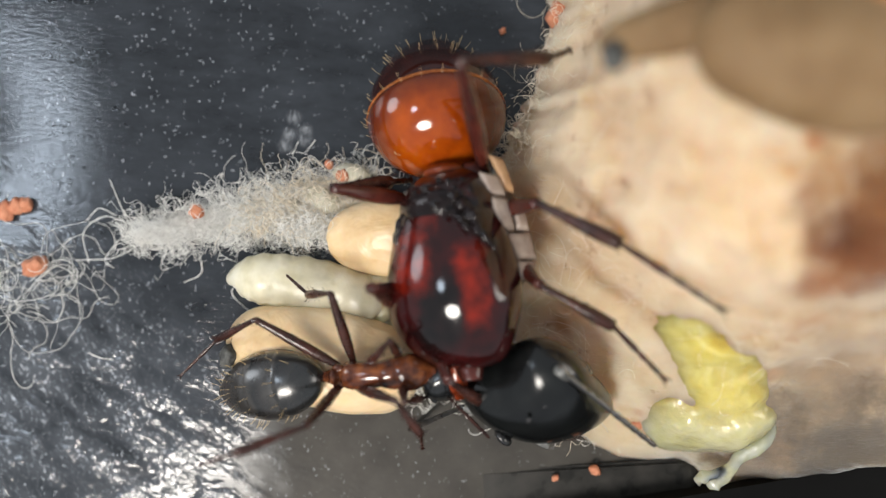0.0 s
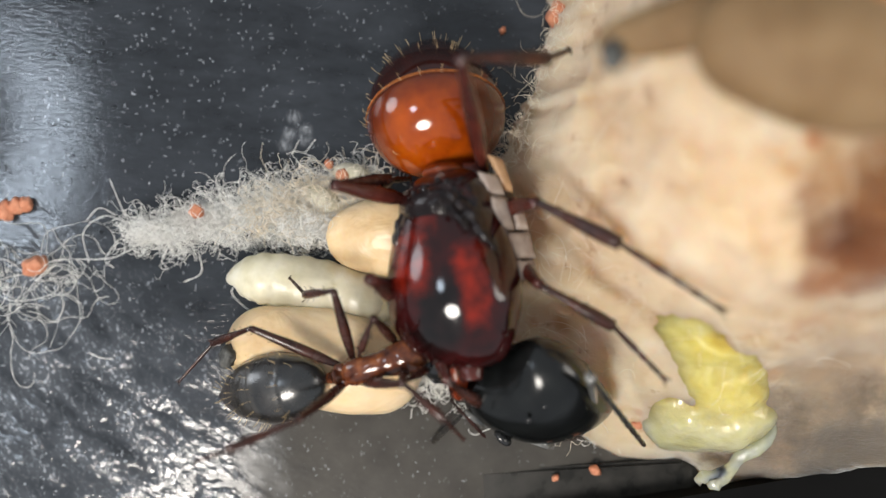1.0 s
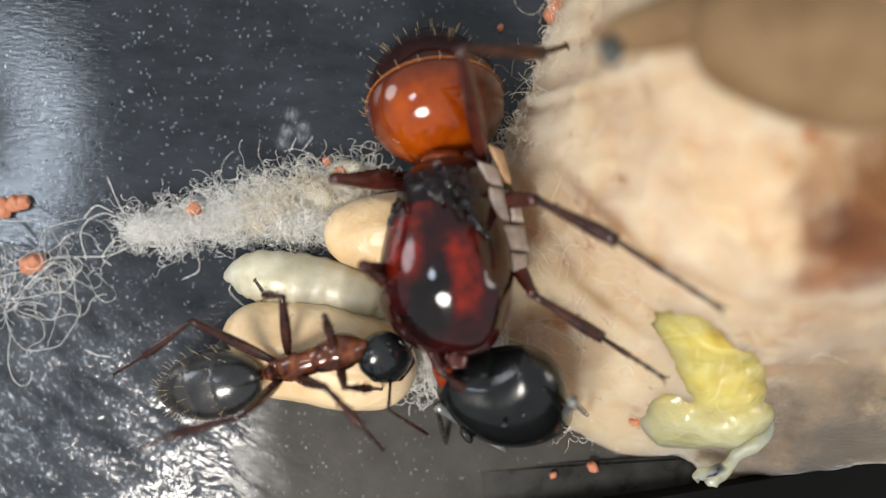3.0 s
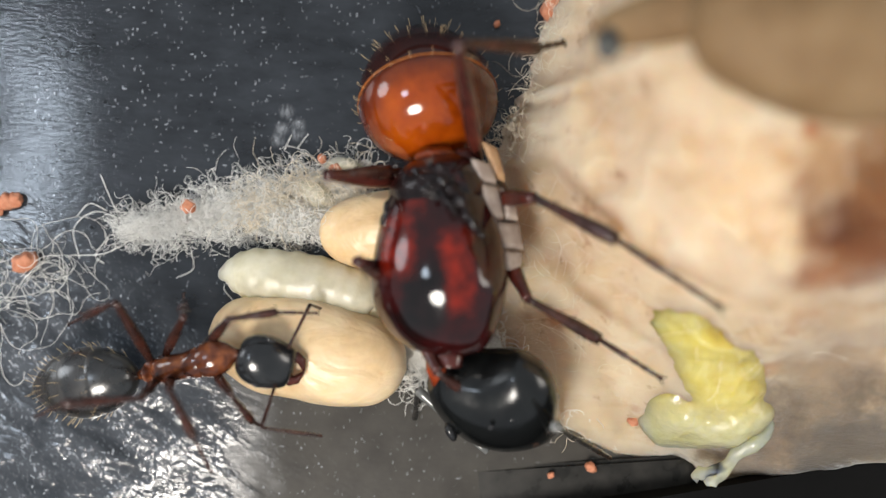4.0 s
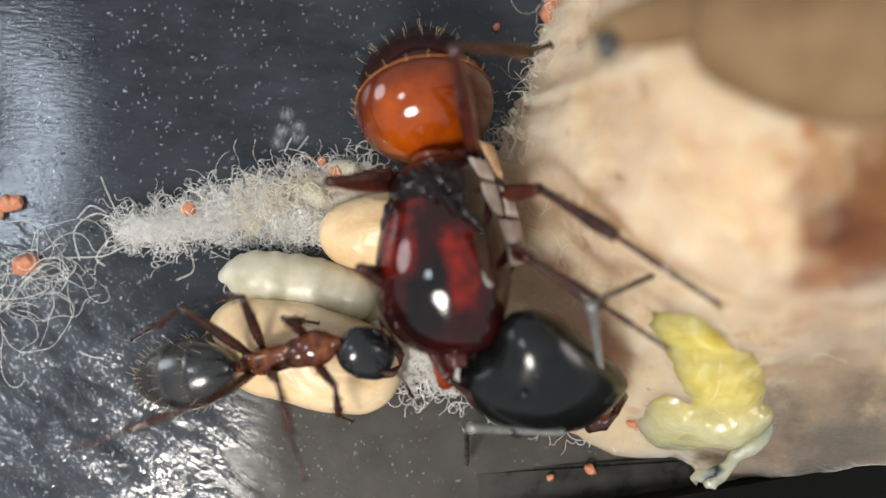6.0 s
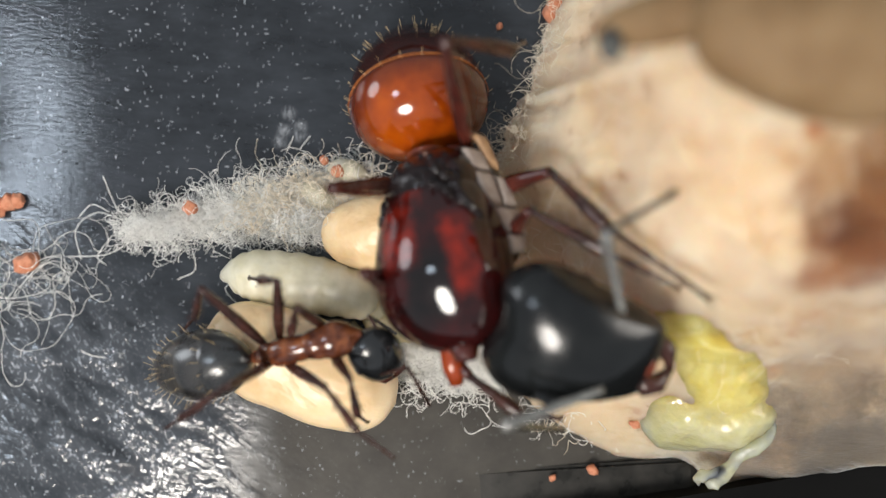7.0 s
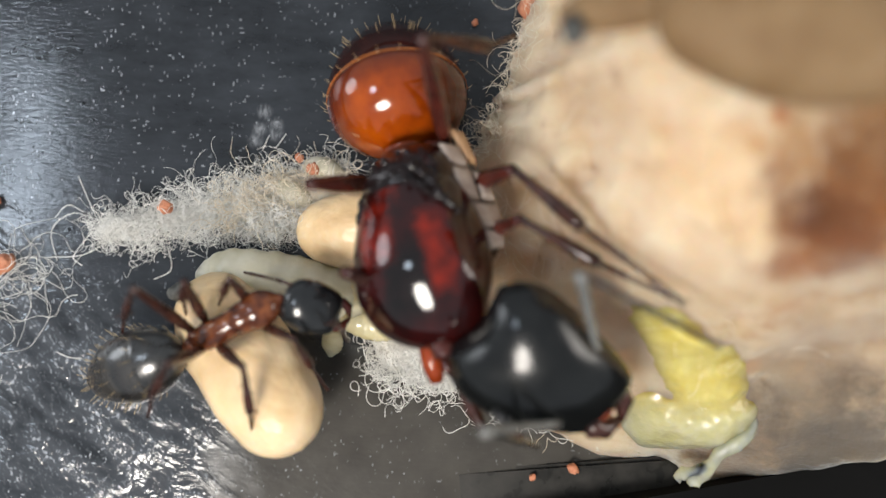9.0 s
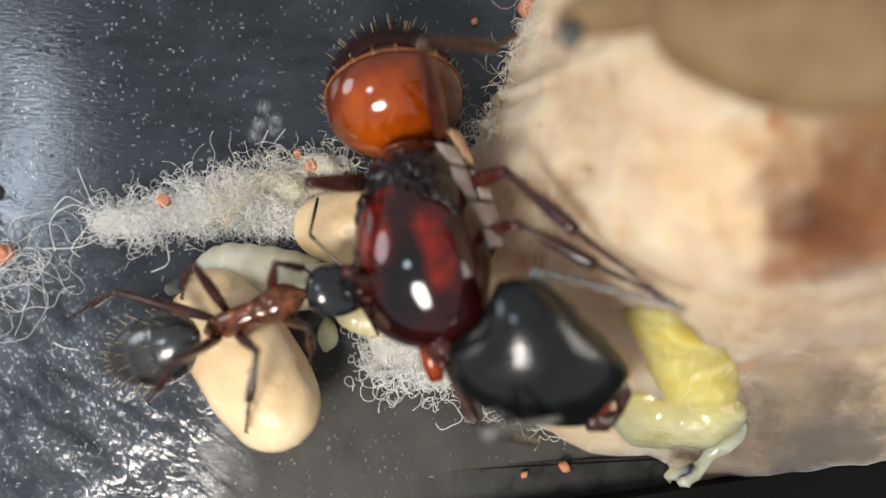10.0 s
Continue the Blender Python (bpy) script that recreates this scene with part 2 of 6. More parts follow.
def queen_scutum_material():
    n = Nodes("dark_red_black_chitin")
    x, y = n.axis(0), n.axis(1)
    wob = n.math("MULTIPLY", n.math("SUBTRACT", n.noise(0.55, 4), 0.5), 0.55)
    side = n.math("ADD", y, wob)
    along = n.math("ADD", x, wob)

    def stripe(middle, half, start, stop):
        across = n.grey(n.math("ABSOLUTE", n.math("SUBTRACT", side, middle)), half + 0.14, half - 0.12)
        return n.math("MULTIPLY", across, n.math("MULTIPLY", n.grey(along, start - 0.2, start + 0.2), n.grey(along, stop + 0.25, stop - 0.25)))

    red = n.ramp(n.noise(0.35, 4), [(0.36, (0.060, 0.004, 0.002)), (0.66, (0.22, 0.013, 0.004))])
    wine = n.ramp(n.noise(0.5, 4), [(0.35, (0.007, 0.002, 0.002)), (0.7, (0.034, 0.004, 0.004))])
    black = n.ramp(n.noise(0.4, 4), [(0.3, (0.003, 0.0025, 0.0025)), (0.7, (0.010, 0.005, 0.005))])
    lit = n.math("MAXIMUM", stripe(-0.93, 0.36, 1.5, 2.7), n.math("MAXIMUM", stripe(0.30, 0.27, 2.0, 3.6), n.math("MULTIPLY", stripe(-0.50, 0.2, 1.15, 1.5), 0.7)))
    dome = stripe(-0.48, 0.42, 2.7, 4.0)
    rear = n.grey(along, 1.5, 1.0)
    col = n.mix(n.math("MULTIPLY", n.math("SUBTRACT", 1.0, dome), n.math("SUBTRACT", 1.0, rear)), black, wine)
    col = n.mix(lit, col, red)
    pits = n.dots(0.30, n.mapped((1, 1, 1)), 0.72, 0.22)
    fine = n.bump(pits, 0.02, 0.8, n.bump(n.cells(0.05), 0.003, 0.25))
    return n.done(col, n.grey(n.noise(0.4), 0.3, 0.7, 0.07, 0.13), fine, **{"Coat Weight": 0.1, "Coat Roughness": 0.04, "IOR": 1.5})


def queen_gaster_material():
    n = Nodes("amber_chitin")
    x, y = n.axis(0), n.axis(1)
    blot = n.noise(0.9, 4)
    wob = n.math("MULTIPLY", n.math("SUBTRACT", blot, 0.5), 0.5)
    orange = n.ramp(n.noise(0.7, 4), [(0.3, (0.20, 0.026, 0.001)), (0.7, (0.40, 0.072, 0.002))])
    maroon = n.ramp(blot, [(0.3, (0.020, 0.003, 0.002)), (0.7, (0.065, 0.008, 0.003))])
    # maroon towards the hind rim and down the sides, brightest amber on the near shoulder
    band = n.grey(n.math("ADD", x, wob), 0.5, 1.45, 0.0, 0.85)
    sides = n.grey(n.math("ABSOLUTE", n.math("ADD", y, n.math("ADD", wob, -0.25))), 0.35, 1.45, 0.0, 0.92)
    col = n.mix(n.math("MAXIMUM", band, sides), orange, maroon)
    fine = n.bump(n.cells(0.06), 0.003, 0.2)
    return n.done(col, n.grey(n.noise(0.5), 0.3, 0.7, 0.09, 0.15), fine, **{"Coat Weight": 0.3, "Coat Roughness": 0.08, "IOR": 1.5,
                  "Subsurface Weight": 0.12, "Subsurface Radius": (1.0, 0.25, 0.04), "Subsurface Scale": 0.0006})


def flesh_material(name, a, b, scale=0.0012, rough=0.25, weight=0.7, depth=0.03, gut=False):
    n = Nodes(name)
    s = n.noise(0.7, 3)
    col = n.ramp(s, [(0.3, a), (0.7, b)])
    if gut:
        dull = n.math("MULTIPLY", n.near(-2.7, -0.72, 1.1, 1.2), n.grey(n.noise(0.5, 4), 0.35, 0.65, 0.3, 1.0))
        col = n.mix(n.math("MULTIPLY", dull, 0.3), col, (0.46, 0.40, 0.31))
    return n.done(col, rough, n.bump(n.noise(0.35, 3), depth, 0.5),
                  **{"Subsurface Weight": weight, "Subsurface Radius": (1.0, 1.0, 0.9), "Subsurface Scale": scale})


def prey_material():
    n = Nodes("yellow_prey_flesh")
    blot = n.noise(0.6, 4)
    yellow = n.ramp(blot, [(0.3, (0.58, 0.44, 0.11)), (0.7, (0.64, 0.54, 0.20))])
    pale = n.ramp(blot, [(0.3, (0.46, 0.42, 0.21)), (0.7, (0.55, 0.51, 0.32))])
    col = n.mix(n.grey(n.math("ADD", n.axis(1), n.math("MULTIPLY", blot, 1.0)), -2.0, -2.9), yellow, pale)
    wet = n.bump(n.noise(0.35, 3), 0.10, 0.6)
    return n.done(col, n.grey(n.noise(0.4, 3), 0.3, 0.7, 0.06, 0.15), wet, **{"Subsurface Weight": 1.0, "Subsurface Radius": (1.0, 0.85, 0.45), "Subsurface Scale": 0.003})


def silk_material(name, a, b, c, rough=0.36):
    n = Nodes(name)
    col = n.ramp(n.noise(1.3, 4), [(0.25, a), (0.5, b), (0.8, c)])
    folds = n.noise(0.9, 3, 0.5, n.mapped((0.7, 1, 1)), 0.6)
    fine = n.bump(n.noise(0.06, 3, 0.7), 0.01, 0.4)
    return n.done(col, rough, n.bump(folds, 0.24, 0.55, fine), **{"Subsurface Weight": 0.3, "Subsurface Radius": (1.0, 0.7, 0.4), "Subsurface Scale": 0.0005})


def crumb_material():
    n = Nodes("orange_clay_crumb")
    return n.done(n.ramp(n.noise(0.25, 4), [(0.3, (0.42, 0.13, 0.06)), (0.7, (0.70, 0.33, 0.20))]), 0.8, n.bump(n.noise(0.1, 4), 0.05, 0.8))


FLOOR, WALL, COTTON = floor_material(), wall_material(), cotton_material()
FIBRE = fibre_material("white_cotton_fibre", (0.84, 0.82, 0.77), (0.95, 0.94, 0.90))
FIBRE_CREAM = fibre_material("cream_cotton_fibre", (0.78, 0.66, 0.48), (0.90, 0.82, 0.68))
SCUTUM, GASTER = queen_scutum_material(), queen_gaster_material()
BLACK = chitin_material("black_chitin", [(0.3, (0.006, 0.007, 0.008)), (0.7, (0.017, 0.018, 0.019))], 0.6, 0.2, coat=0.3, gloss=0.8, relief=0.5)
GLOSS_BLACK = chitin_material("gloss_black_chitin", [(0.3, (0.005, 0.004, 0.004)), (0.7, (0.014, 0.008, 0.008))], 0.5, 0.05, wrinkle=0.08, coat=0.05, gloss=0.45)
GASTER_REAR = chitin_material("maroon_amber_chitin", [(0.3, (0.010, 0.003, 0.002)), (0.7, (0.060, 0.008, 0.004))], 0.8, 0.13, wrinkle=0.02)
PETIOLE_RED = chitin_material("amber_red_chitin", [(0.3, (0.07, 0.012, 0.005)), (0.7, (0.24, 0.045, 0.010))], 0.4, 0.12, wrinkle=0.06)
QUEEN_REAR = chitin_material("dark_maroon_chitin", [(0.3, (0.007, 0.004, 0.004)), (0.7, (0.036, 0.008, 0.007))], 0.5, 0.1, wrinkle=0.05)
RUST = chitin_material("rust_red_chitin", [(0.3, (0.030, 0.009, 0.006)), (0.5, (0.10, 0.028, 0.011)), (0.75, (0.25, 0.080, 0.024))], 0.26, 0.13, wrinkle=0.04, coat=0.5)
LEG_BROWN = chitin_material("brown_leg_chitin", [(0.3, (0.012, 0.006, 0.005)), (0.7, (0.055, 0.018, 0.012))], 0.5, 0.22, grain=0.04)
LEG_RED = chitin_material("red_leg_chitin", [(0.3, (0.022, 0.007, 0.006)), (0.7, (0.085, 0.018, 0.012))], 0.5, 0.2, grain=0.04)
BANDED = chitin_material("banded_black_chitin", [(0.3, (0.008, 0.008, 0.009)), (0.7, (0.026, 0.024, 0.023))], 0.35, 0.28, [(0.0, (0.008, 0.010, 0.010)), (0.55, (0.018, 0.017, 0.016)), (0.80, (0.007, 0.007, 0.007)), (0.9, (0.030, 0.027, 0.024)), (1.3, (0.018, 0.016, 0.015)), (1.45, (0.007, 0.007, 0.007)), (1.56, (0.034, 0.030, 0.026)), (1.95, (0.02, 0.017, 0.014)), (2.5, (0.03, 0.02, 0.014))], 0, grain=0.045, coat=0.7, gloss=1.0, relief=0.7)
# dark scape made grey: its silvery sheen is put into the base colour
SCAPE_GREY = chitin_material("grey_sheen_chitin", [(0.3, (0.09, 0.09, 0.085)), (0.7, (0.19, 0.19, 0.18))], 0.25, 0.18, coat=0.6, gloss=0.9)
BRISTLE = fibre_material("golden_bristle", (0.40, 0.26, 0.10), (0.70, 0.52, 0.26))
# pale colour stands in for cotton mirrored in glossy dark plates
PALE_PLATE = chitin_material("pale_reflection_chitin", [(0.3, (0.27, 0.21, 0.18)), (0.7, (0.42, 0.35, 0.30))], 0.3, 0.28, coat=0.0)
PLATE_TAN = chitin_material("tan_membrane", [(0.3, (0.34, 0.19, 0.10)), (0.7, (0.50, 0.32, 0.18))], 0.3, 0.3, coat=0.0)
SILK = silk_material("tan_silk_cocoon", (0.60, 0.39, 0.19), (0.75, 0.55, 0.32), (0.84, 0.68, 0.46))
SILK_RUST = silk_material("rust_silk_cocoon", (0.26, 0.10, 0.03), (0.40, 0.18, 0.06), (0.48, 0.25, 0.10), 0.75)
QUEEN_HEAD = chitin_material("satin_black_chitin", [(0.3, (0.003, 0.0033, 0.0035)), (0.7, (0.008, 0.009, 0.009))], 0.6, 0.21, coat=0.12, grain=0.05, gloss=0.6, relief=0.3)
SILK_BROWN = silk_material("brown_silk_cocoon", (0.15, 0.08, 0.03), (0.22, 0.135, 0.062), (0.28, 0.185, 0.10), 0.75)
MECONIUM = chitin_material("grey_black_speck", [(0.3, (0.02, 0.02, 0.02)), (0.7, (0.12, 0.12, 0.11))], 0.15, 0.6, coat=0)
LARVA = flesh_material("cream_larva_skin", (0.55, 0.50, 0.34), (0.72, 0.66, 0.50), 0.0016, rough=0.34, weight=0.9, gut=True)
LARVA_PALE = flesh_material("pale_larva_skin", (0.70, 0.56, 0.27), (0.76, 0.64, 0.38), 0.002, rough=0.16, weight=1.0, depth=0.06)
FLESH = prey_material()
ORANGE_RED = chitin_material("orange_red_chitin", [(0.3, (0.13, 0.018, 0.005)), (0.7, (0.30, 0.045, 0.009))], 0.5, 0.15)
CRUMB = crumb_material()
EYE = chitin_material("eye", [(0.3, (0.01, 0.01, 0.012)), (0.7, (0.03, 0.03, 0.03))], 0.1, 0.25, grain=0.03)
OUTSIDE = rubber_material()


# ---- shapes (millimetres) ----
def mesh_data(name, verts, faces, material, smooth=True):
    me = bpy.data.meshes.new(name)
    me.from_pydata([(x * MM, y * MM, z * MM) for x, y, z in verts], [], faces)
    me.materials.append(material)
    if smooth:
        me.polygons.foreach_set("use_smooth", [True] * len(me.polygons))
    me.update()
    bm = bmesh.new()
    bm.from_mesh(me)
    if bm.calc_volume(signed=True) < 0:
        me.flip_normals()
    bm.free()
    return me


def part(name, shape, material, parent=None, label="", smooth=True):
    ob = new(name, mesh_data(name, *shape, material, smooth))
    ob.parent = parent
    return tagged(ob, label)


def thing(name, label, category, group="", m=None):
    ob = new(name)
    ob.empty_display_size = 0.001
    if m:
        ob.matrix_basis = m
    return tagged(ob, label, category, group)


def solo(name, shape, material, label, category, group="", kind="", m=None, smooth=True):
    ob = new(name, mesh_data(name, *shape, material, smooth))
    if m:
        ob.matrix_basis = m
    return tagged(ob, label, category, group, kind)


def at_mm(x, y, z, rx=0, ry=0, rz=0):
    return pose(x * MM, y * MM, z * MM, rx, ry, rz)


def spline(rows, count):
    """Catmull-Rom through rows of numbers, count steps in all."""
    p = np.array(rows, float)
    p = np.vstack([2 * p[0] - p[1], p, 2 * p[-1] - p[-2]])
    out = []
    n = len(p) - 3
    for s in np.linspace(0, n, count):
        i = min(int(s), n - 1)
        f = s - i
        a, b, c, d = p[i:i + 4]
        out.append(0.5 * (2 * b + (c - a) * f + (2 * a - 5 * b + 4 * c - d) * f * f + (3 * b - a - 3 * c + d) * f ** 3))
    return np.array(out)


def merge(*shapes):
    verts, faces = [], []
    for v, f in shapes:
        k = len(verts)
        verts += [tuple(p) for p in v]
        faces += [tuple(i + k for i in face) for face in f]
    return verts, faces


def loft(stations, seg=28, rings=26, bulge=None, power=1.0):
    """A closed body along x. Stations: x, y and z of the axis, half width, height above and below it."""
    rows = spline(stations, rings)
    verts, faces = [], []
    for k, (x, yc, zc, ry, up, down) in enumerate(rows):
        ry, up, down = max(ry, 0.004), max(up, 0.004), max(down, 0.004)
        for j in range(seg):
            a = 2 * math.pi * j / seg
            c, s = math.cos(a), math.sin(a)
            c, s = math.copysign(abs(c) ** power, c), math.copysign(abs(s) ** power, s)
            f = 1.0 + (bulge(x, a) if bulge else 0.0)
            verts.append((x, yc + ry * c * f, zc + (up if s > 0 else down) * s * f))
    for k in range(rings - 1):
        for j in range(seg):
            faces.append((k * seg + j, k * seg + (j + 1) % seg, (k + 1) * seg + (j + 1) % seg, (k + 1) * seg + j))
    for k, flip in ((0, True), (rings - 1, False)):
        mid = len(verts)
        verts.append((rows[k][0], rows[k][1], rows[k][2]))
        for j in range(seg):
            a, b = k * seg + j, k * seg + (j + 1) % seg
            faces.append((b, a, mid) if flip else (a, b, mid))
    return verts, [f[::-1] for f in faces]


def tube(points, radii, seg=8):
    """A round rod along points; radii one or as many as there are points."""
    p = [Vector(q) for q in points]
    r = [radii] * len(p) if isinstance(radii, (int, float)) else list(radii)
    verts, faces = [], []
    side = None
    for k, q in enumerate(p):
        d = (p[min(k + 1, len(p) - 1)] - p[max(k - 1, 0)]).normalized()
        if side is None:
            side = d.orthogonal().normalized()
        side = (side - d * side.dot(d)).normalized()
        other = d.cross(side)
        for j in range(seg):
            a = 2 * math.pi * j / seg
            verts.append(tuple(q + (side * math.cos(a) + other * math.sin(a)) * r[k]))
    for k in range(len(p) - 1):
        for j in range(seg):
            faces.append((k * seg + j, k * seg + (j + 1) % seg, (k + 1) * seg + (j + 1) % seg, (k + 1) * seg + j))
    faces.append(tuple(range(seg))[::-1])
    faces.append(tuple(range((len(p) - 1) * seg, len(p) * seg)))
    return verts, faces


def fibres(strands, seg=3):
    """Many thin rods, (points, radius) each, in one shape."""
    verts, faces = [], []
    for points, radius in strands:
        p = np.asarray(points, float)
        d = np.gradient(p, axis=0)
        d /= np.linalg.norm(d, axis=1)[:, None] + 1e-9
        side = np.cross(d, (0.31, 0.52, 0.79))
        side /= np.linalg.norm(side, axis=1)[:, None] + 1e-9
        other = np.cross(d, side)
        k0 = len(verts)
        for k in range(len(p)):
            for j in range(seg):
                a = 2 * math.pi * j / seg
                verts.append(tuple(p[k] + (side[k] * math.cos(a) + other[k] * math.sin(a)) * radius))
        for k in range(len(p) - 1):
            for j in range(seg):
                faces.append((k0 + k * seg + j, k0 + k * seg + (j + 1) % seg, k0 + (k + 1) * seg + (j + 1) % seg, k0 + (k + 1) * seg + j))
    return verts, faces


def curl(rng, start, length, steps, bend, drift=(0, 0, 0), flat=0.5, low=0.03, turn=None):
    """A wandering strand from start."""
    d = rng.normal(size=3) * (1, 1, flat) if turn is None else np.array(turn, float) + rng.normal(size=3) * 0.35
    d /= np.linalg.norm(d)
    spin = rng.normal(size=3) * (flat, flat, 1.0)
    p = [np.array(start, float)]
    for _ in range(steps):
        spin = spin * 0.85 + rng.normal(size=3) * (flat, flat, 1.0) * 0.5
        d = d + np.cross(spin, d) * bend + np.array(drift)
        d /= np.linalg.norm(d)
        q = p[-1] + d * length / steps
        q[2] = max(q[2], low)
        p.append(q)
    return p


def rock(rng, size, seg=3):
    """A crumb: a roughened ball."""
    bm = bmesh.new()
    bmesh.ops.create_icosphere(bm, subdivisions=seg, radius=1.0)
    off = Vector(rng.normal(size=3) * 5)
    verts = []
    for v in bm.verts:
        f = 1.0 + 0.35 * noise.noise(v.co * 1.6 + off) + 0.15 * noise.noise(v.co * 4 + off)
        verts.append((v.co.x * size[0] * f, v.co.y * size[1] * f, v.co.z * size[2] * f))
    faces = [tuple(v.index for v in f.verts) for f in bm.faces]
    bm.free()
    return verts, faces


def slab(x0, x1, y0, y1, z0, z1):
    v = [(x, y, z) for z in (z0, z1) for y in (y0, y1) for x in (x0, x1)]
    return v, [(0, 2, 3, 1), (4, 5, 7, 6), (0, 1, 5, 4), (2, 6, 7, 3), (1, 3, 7, 5), (0, 4, 6, 2)]


# ---- setting ----
def floor_sheet():
    """The floor: flat, sagging a little towards one end."""
    xs = np.concatenate([np.linspace(-34, -15, 8), np.linspace(-14.5, -8, 34), np.linspace(-6, 30, 14)])
    ys = np.concatenate([np.linspace(-16, -7, 6), np.linspace(-6.6, 7, 46), np.linspace(9, 24, 6)])
    top = []
    for y in ys:
        for x in xs:
            sag = max(0.0, -8.4 - x)
            deep = 0.010 * math.exp(-((y - 2.8) / 1.9) ** 2) + 0.03 * math.exp(-((y + 3.9) / 0.9) ** 2) + 0.003
            top.append((x, y, -min(deep * sag * sag, 1.2)))
    n, m = len(xs), len(ys)
    verts = top + [(x, y, -1.5) for x, y, _ in top]
    faces = [(i * n + k, i * n + k + 1, (i + 1) * n + k + 1, (i + 1) * n + k) for i in range(m - 1) for k in range(n - 1)]
    under = n * m
    for a, b in ((0, n - 1), (n - 1, n * m - 1), (n * m - 1, n * (m - 1)), (n * (m - 1), 0)):
        faces.append((a, a + under, b + under, b))
    faces.append((under, under + n * (m - 1), under + n * m - 1, under + n - 1))
    return verts, faces


def build_setting():
    table = solo("ground", slab(-400, 400, -400, 400, -3.0, -1.6), OUTSIDE, "matt black table top under the nest box", "table", kind="structure", smooth=False)
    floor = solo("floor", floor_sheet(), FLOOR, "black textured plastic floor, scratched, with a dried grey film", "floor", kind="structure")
    wall = thing("wall_south", "low smoky acrylic sill and black rim edging the nest box floor", "wall", m=at_mm(0.57, -4.95, 0, 0, 0, 7.24))
    tagged(wall, kind="structure")
    bm = bmesh.new()
    v, f = slab(-0.2, 5.47, -1.6, 0.0, -0.5, 0.30)
    v = [(a, b, c if c < 0 else -0.04 + 0.34 * (a + 0.2) / 5.67) for a, b, c in v]
    vs = [bm.verts.new([c * MM for c in p]) for p in v]
    for q in f:
        bm.faces.new([vs[i] for i in q])
    bmesh.ops.bevel(bm, geom=bm.edges[:], offset=0.08 * MM, segments=2, affect="EDGES")
    me = bpy.data.meshes.new("sill")
    bm.to_mesh(me)
    bm.free()
    me.materials.append(WALL)
    new("sill", me).parent = wall
    part("rim", moved(slab(-30, 40, -9.0, 0.0, -0.5, 1.0), 5.39, -0.66, 0, 5.3), OUTSIDE, wall, "matt black rubber rim along the sill", False)


COTTON_EDGE = [(-7.0, 6.6), (-4.5, 4.9), (-3.8, 2.9), (-3.0, 2.0), (-2.0, 1.35), (0.0, 1.10), (2.0, 0.95), (3.0, 1.22), (4.2, 1.7), (5.0, 1.9), (7.0, 2.3), (14.0, 3.0)]


def cotton_height(x, y):
    """Height of the cotton plug over the floor."""
    ys, xs = zip(*COTTON_EDGE)
    d = x - float(np.interp(y, ys, xs))
    if d <= 0:
        return 0.0
    top = float(np.interp(y, (-5.4, -4.8, -3.5, -1.8, 0.5, 3, 14), (0.5, 0.9, 1.4, 2.4, 6.4, 7.6, 7.6)))
    reach = float(np.interp(y, (-4, -1, 0, 2.5, 4, 14), (3.9, 5.0, 5.1, 4.6, 2.7, 2.4)))
    s = min(d / reach, 1.0)
    return top * (0.45 * s ** 0.6 + 0.55 * s * s * (3 - 2 * s)) if s < 1 else top


def cotton_lump(p):
    """The soft lumps of its surface."""
    return 0.55 * noise.noise(p * 0.45) + 0.28 * noise.noise(p * 1.1 + Vector((7, 0, 0))) + 0.12 * noise.noise(p * 2.6)


def edge_line(x):
    """Where the cotton ends: at the sill, and past its end at the rim."""
    return float(np.interp(x, (-10, 5.8, 6.4, 20), (-6.23, -4.23, -4.83, -1.83)))


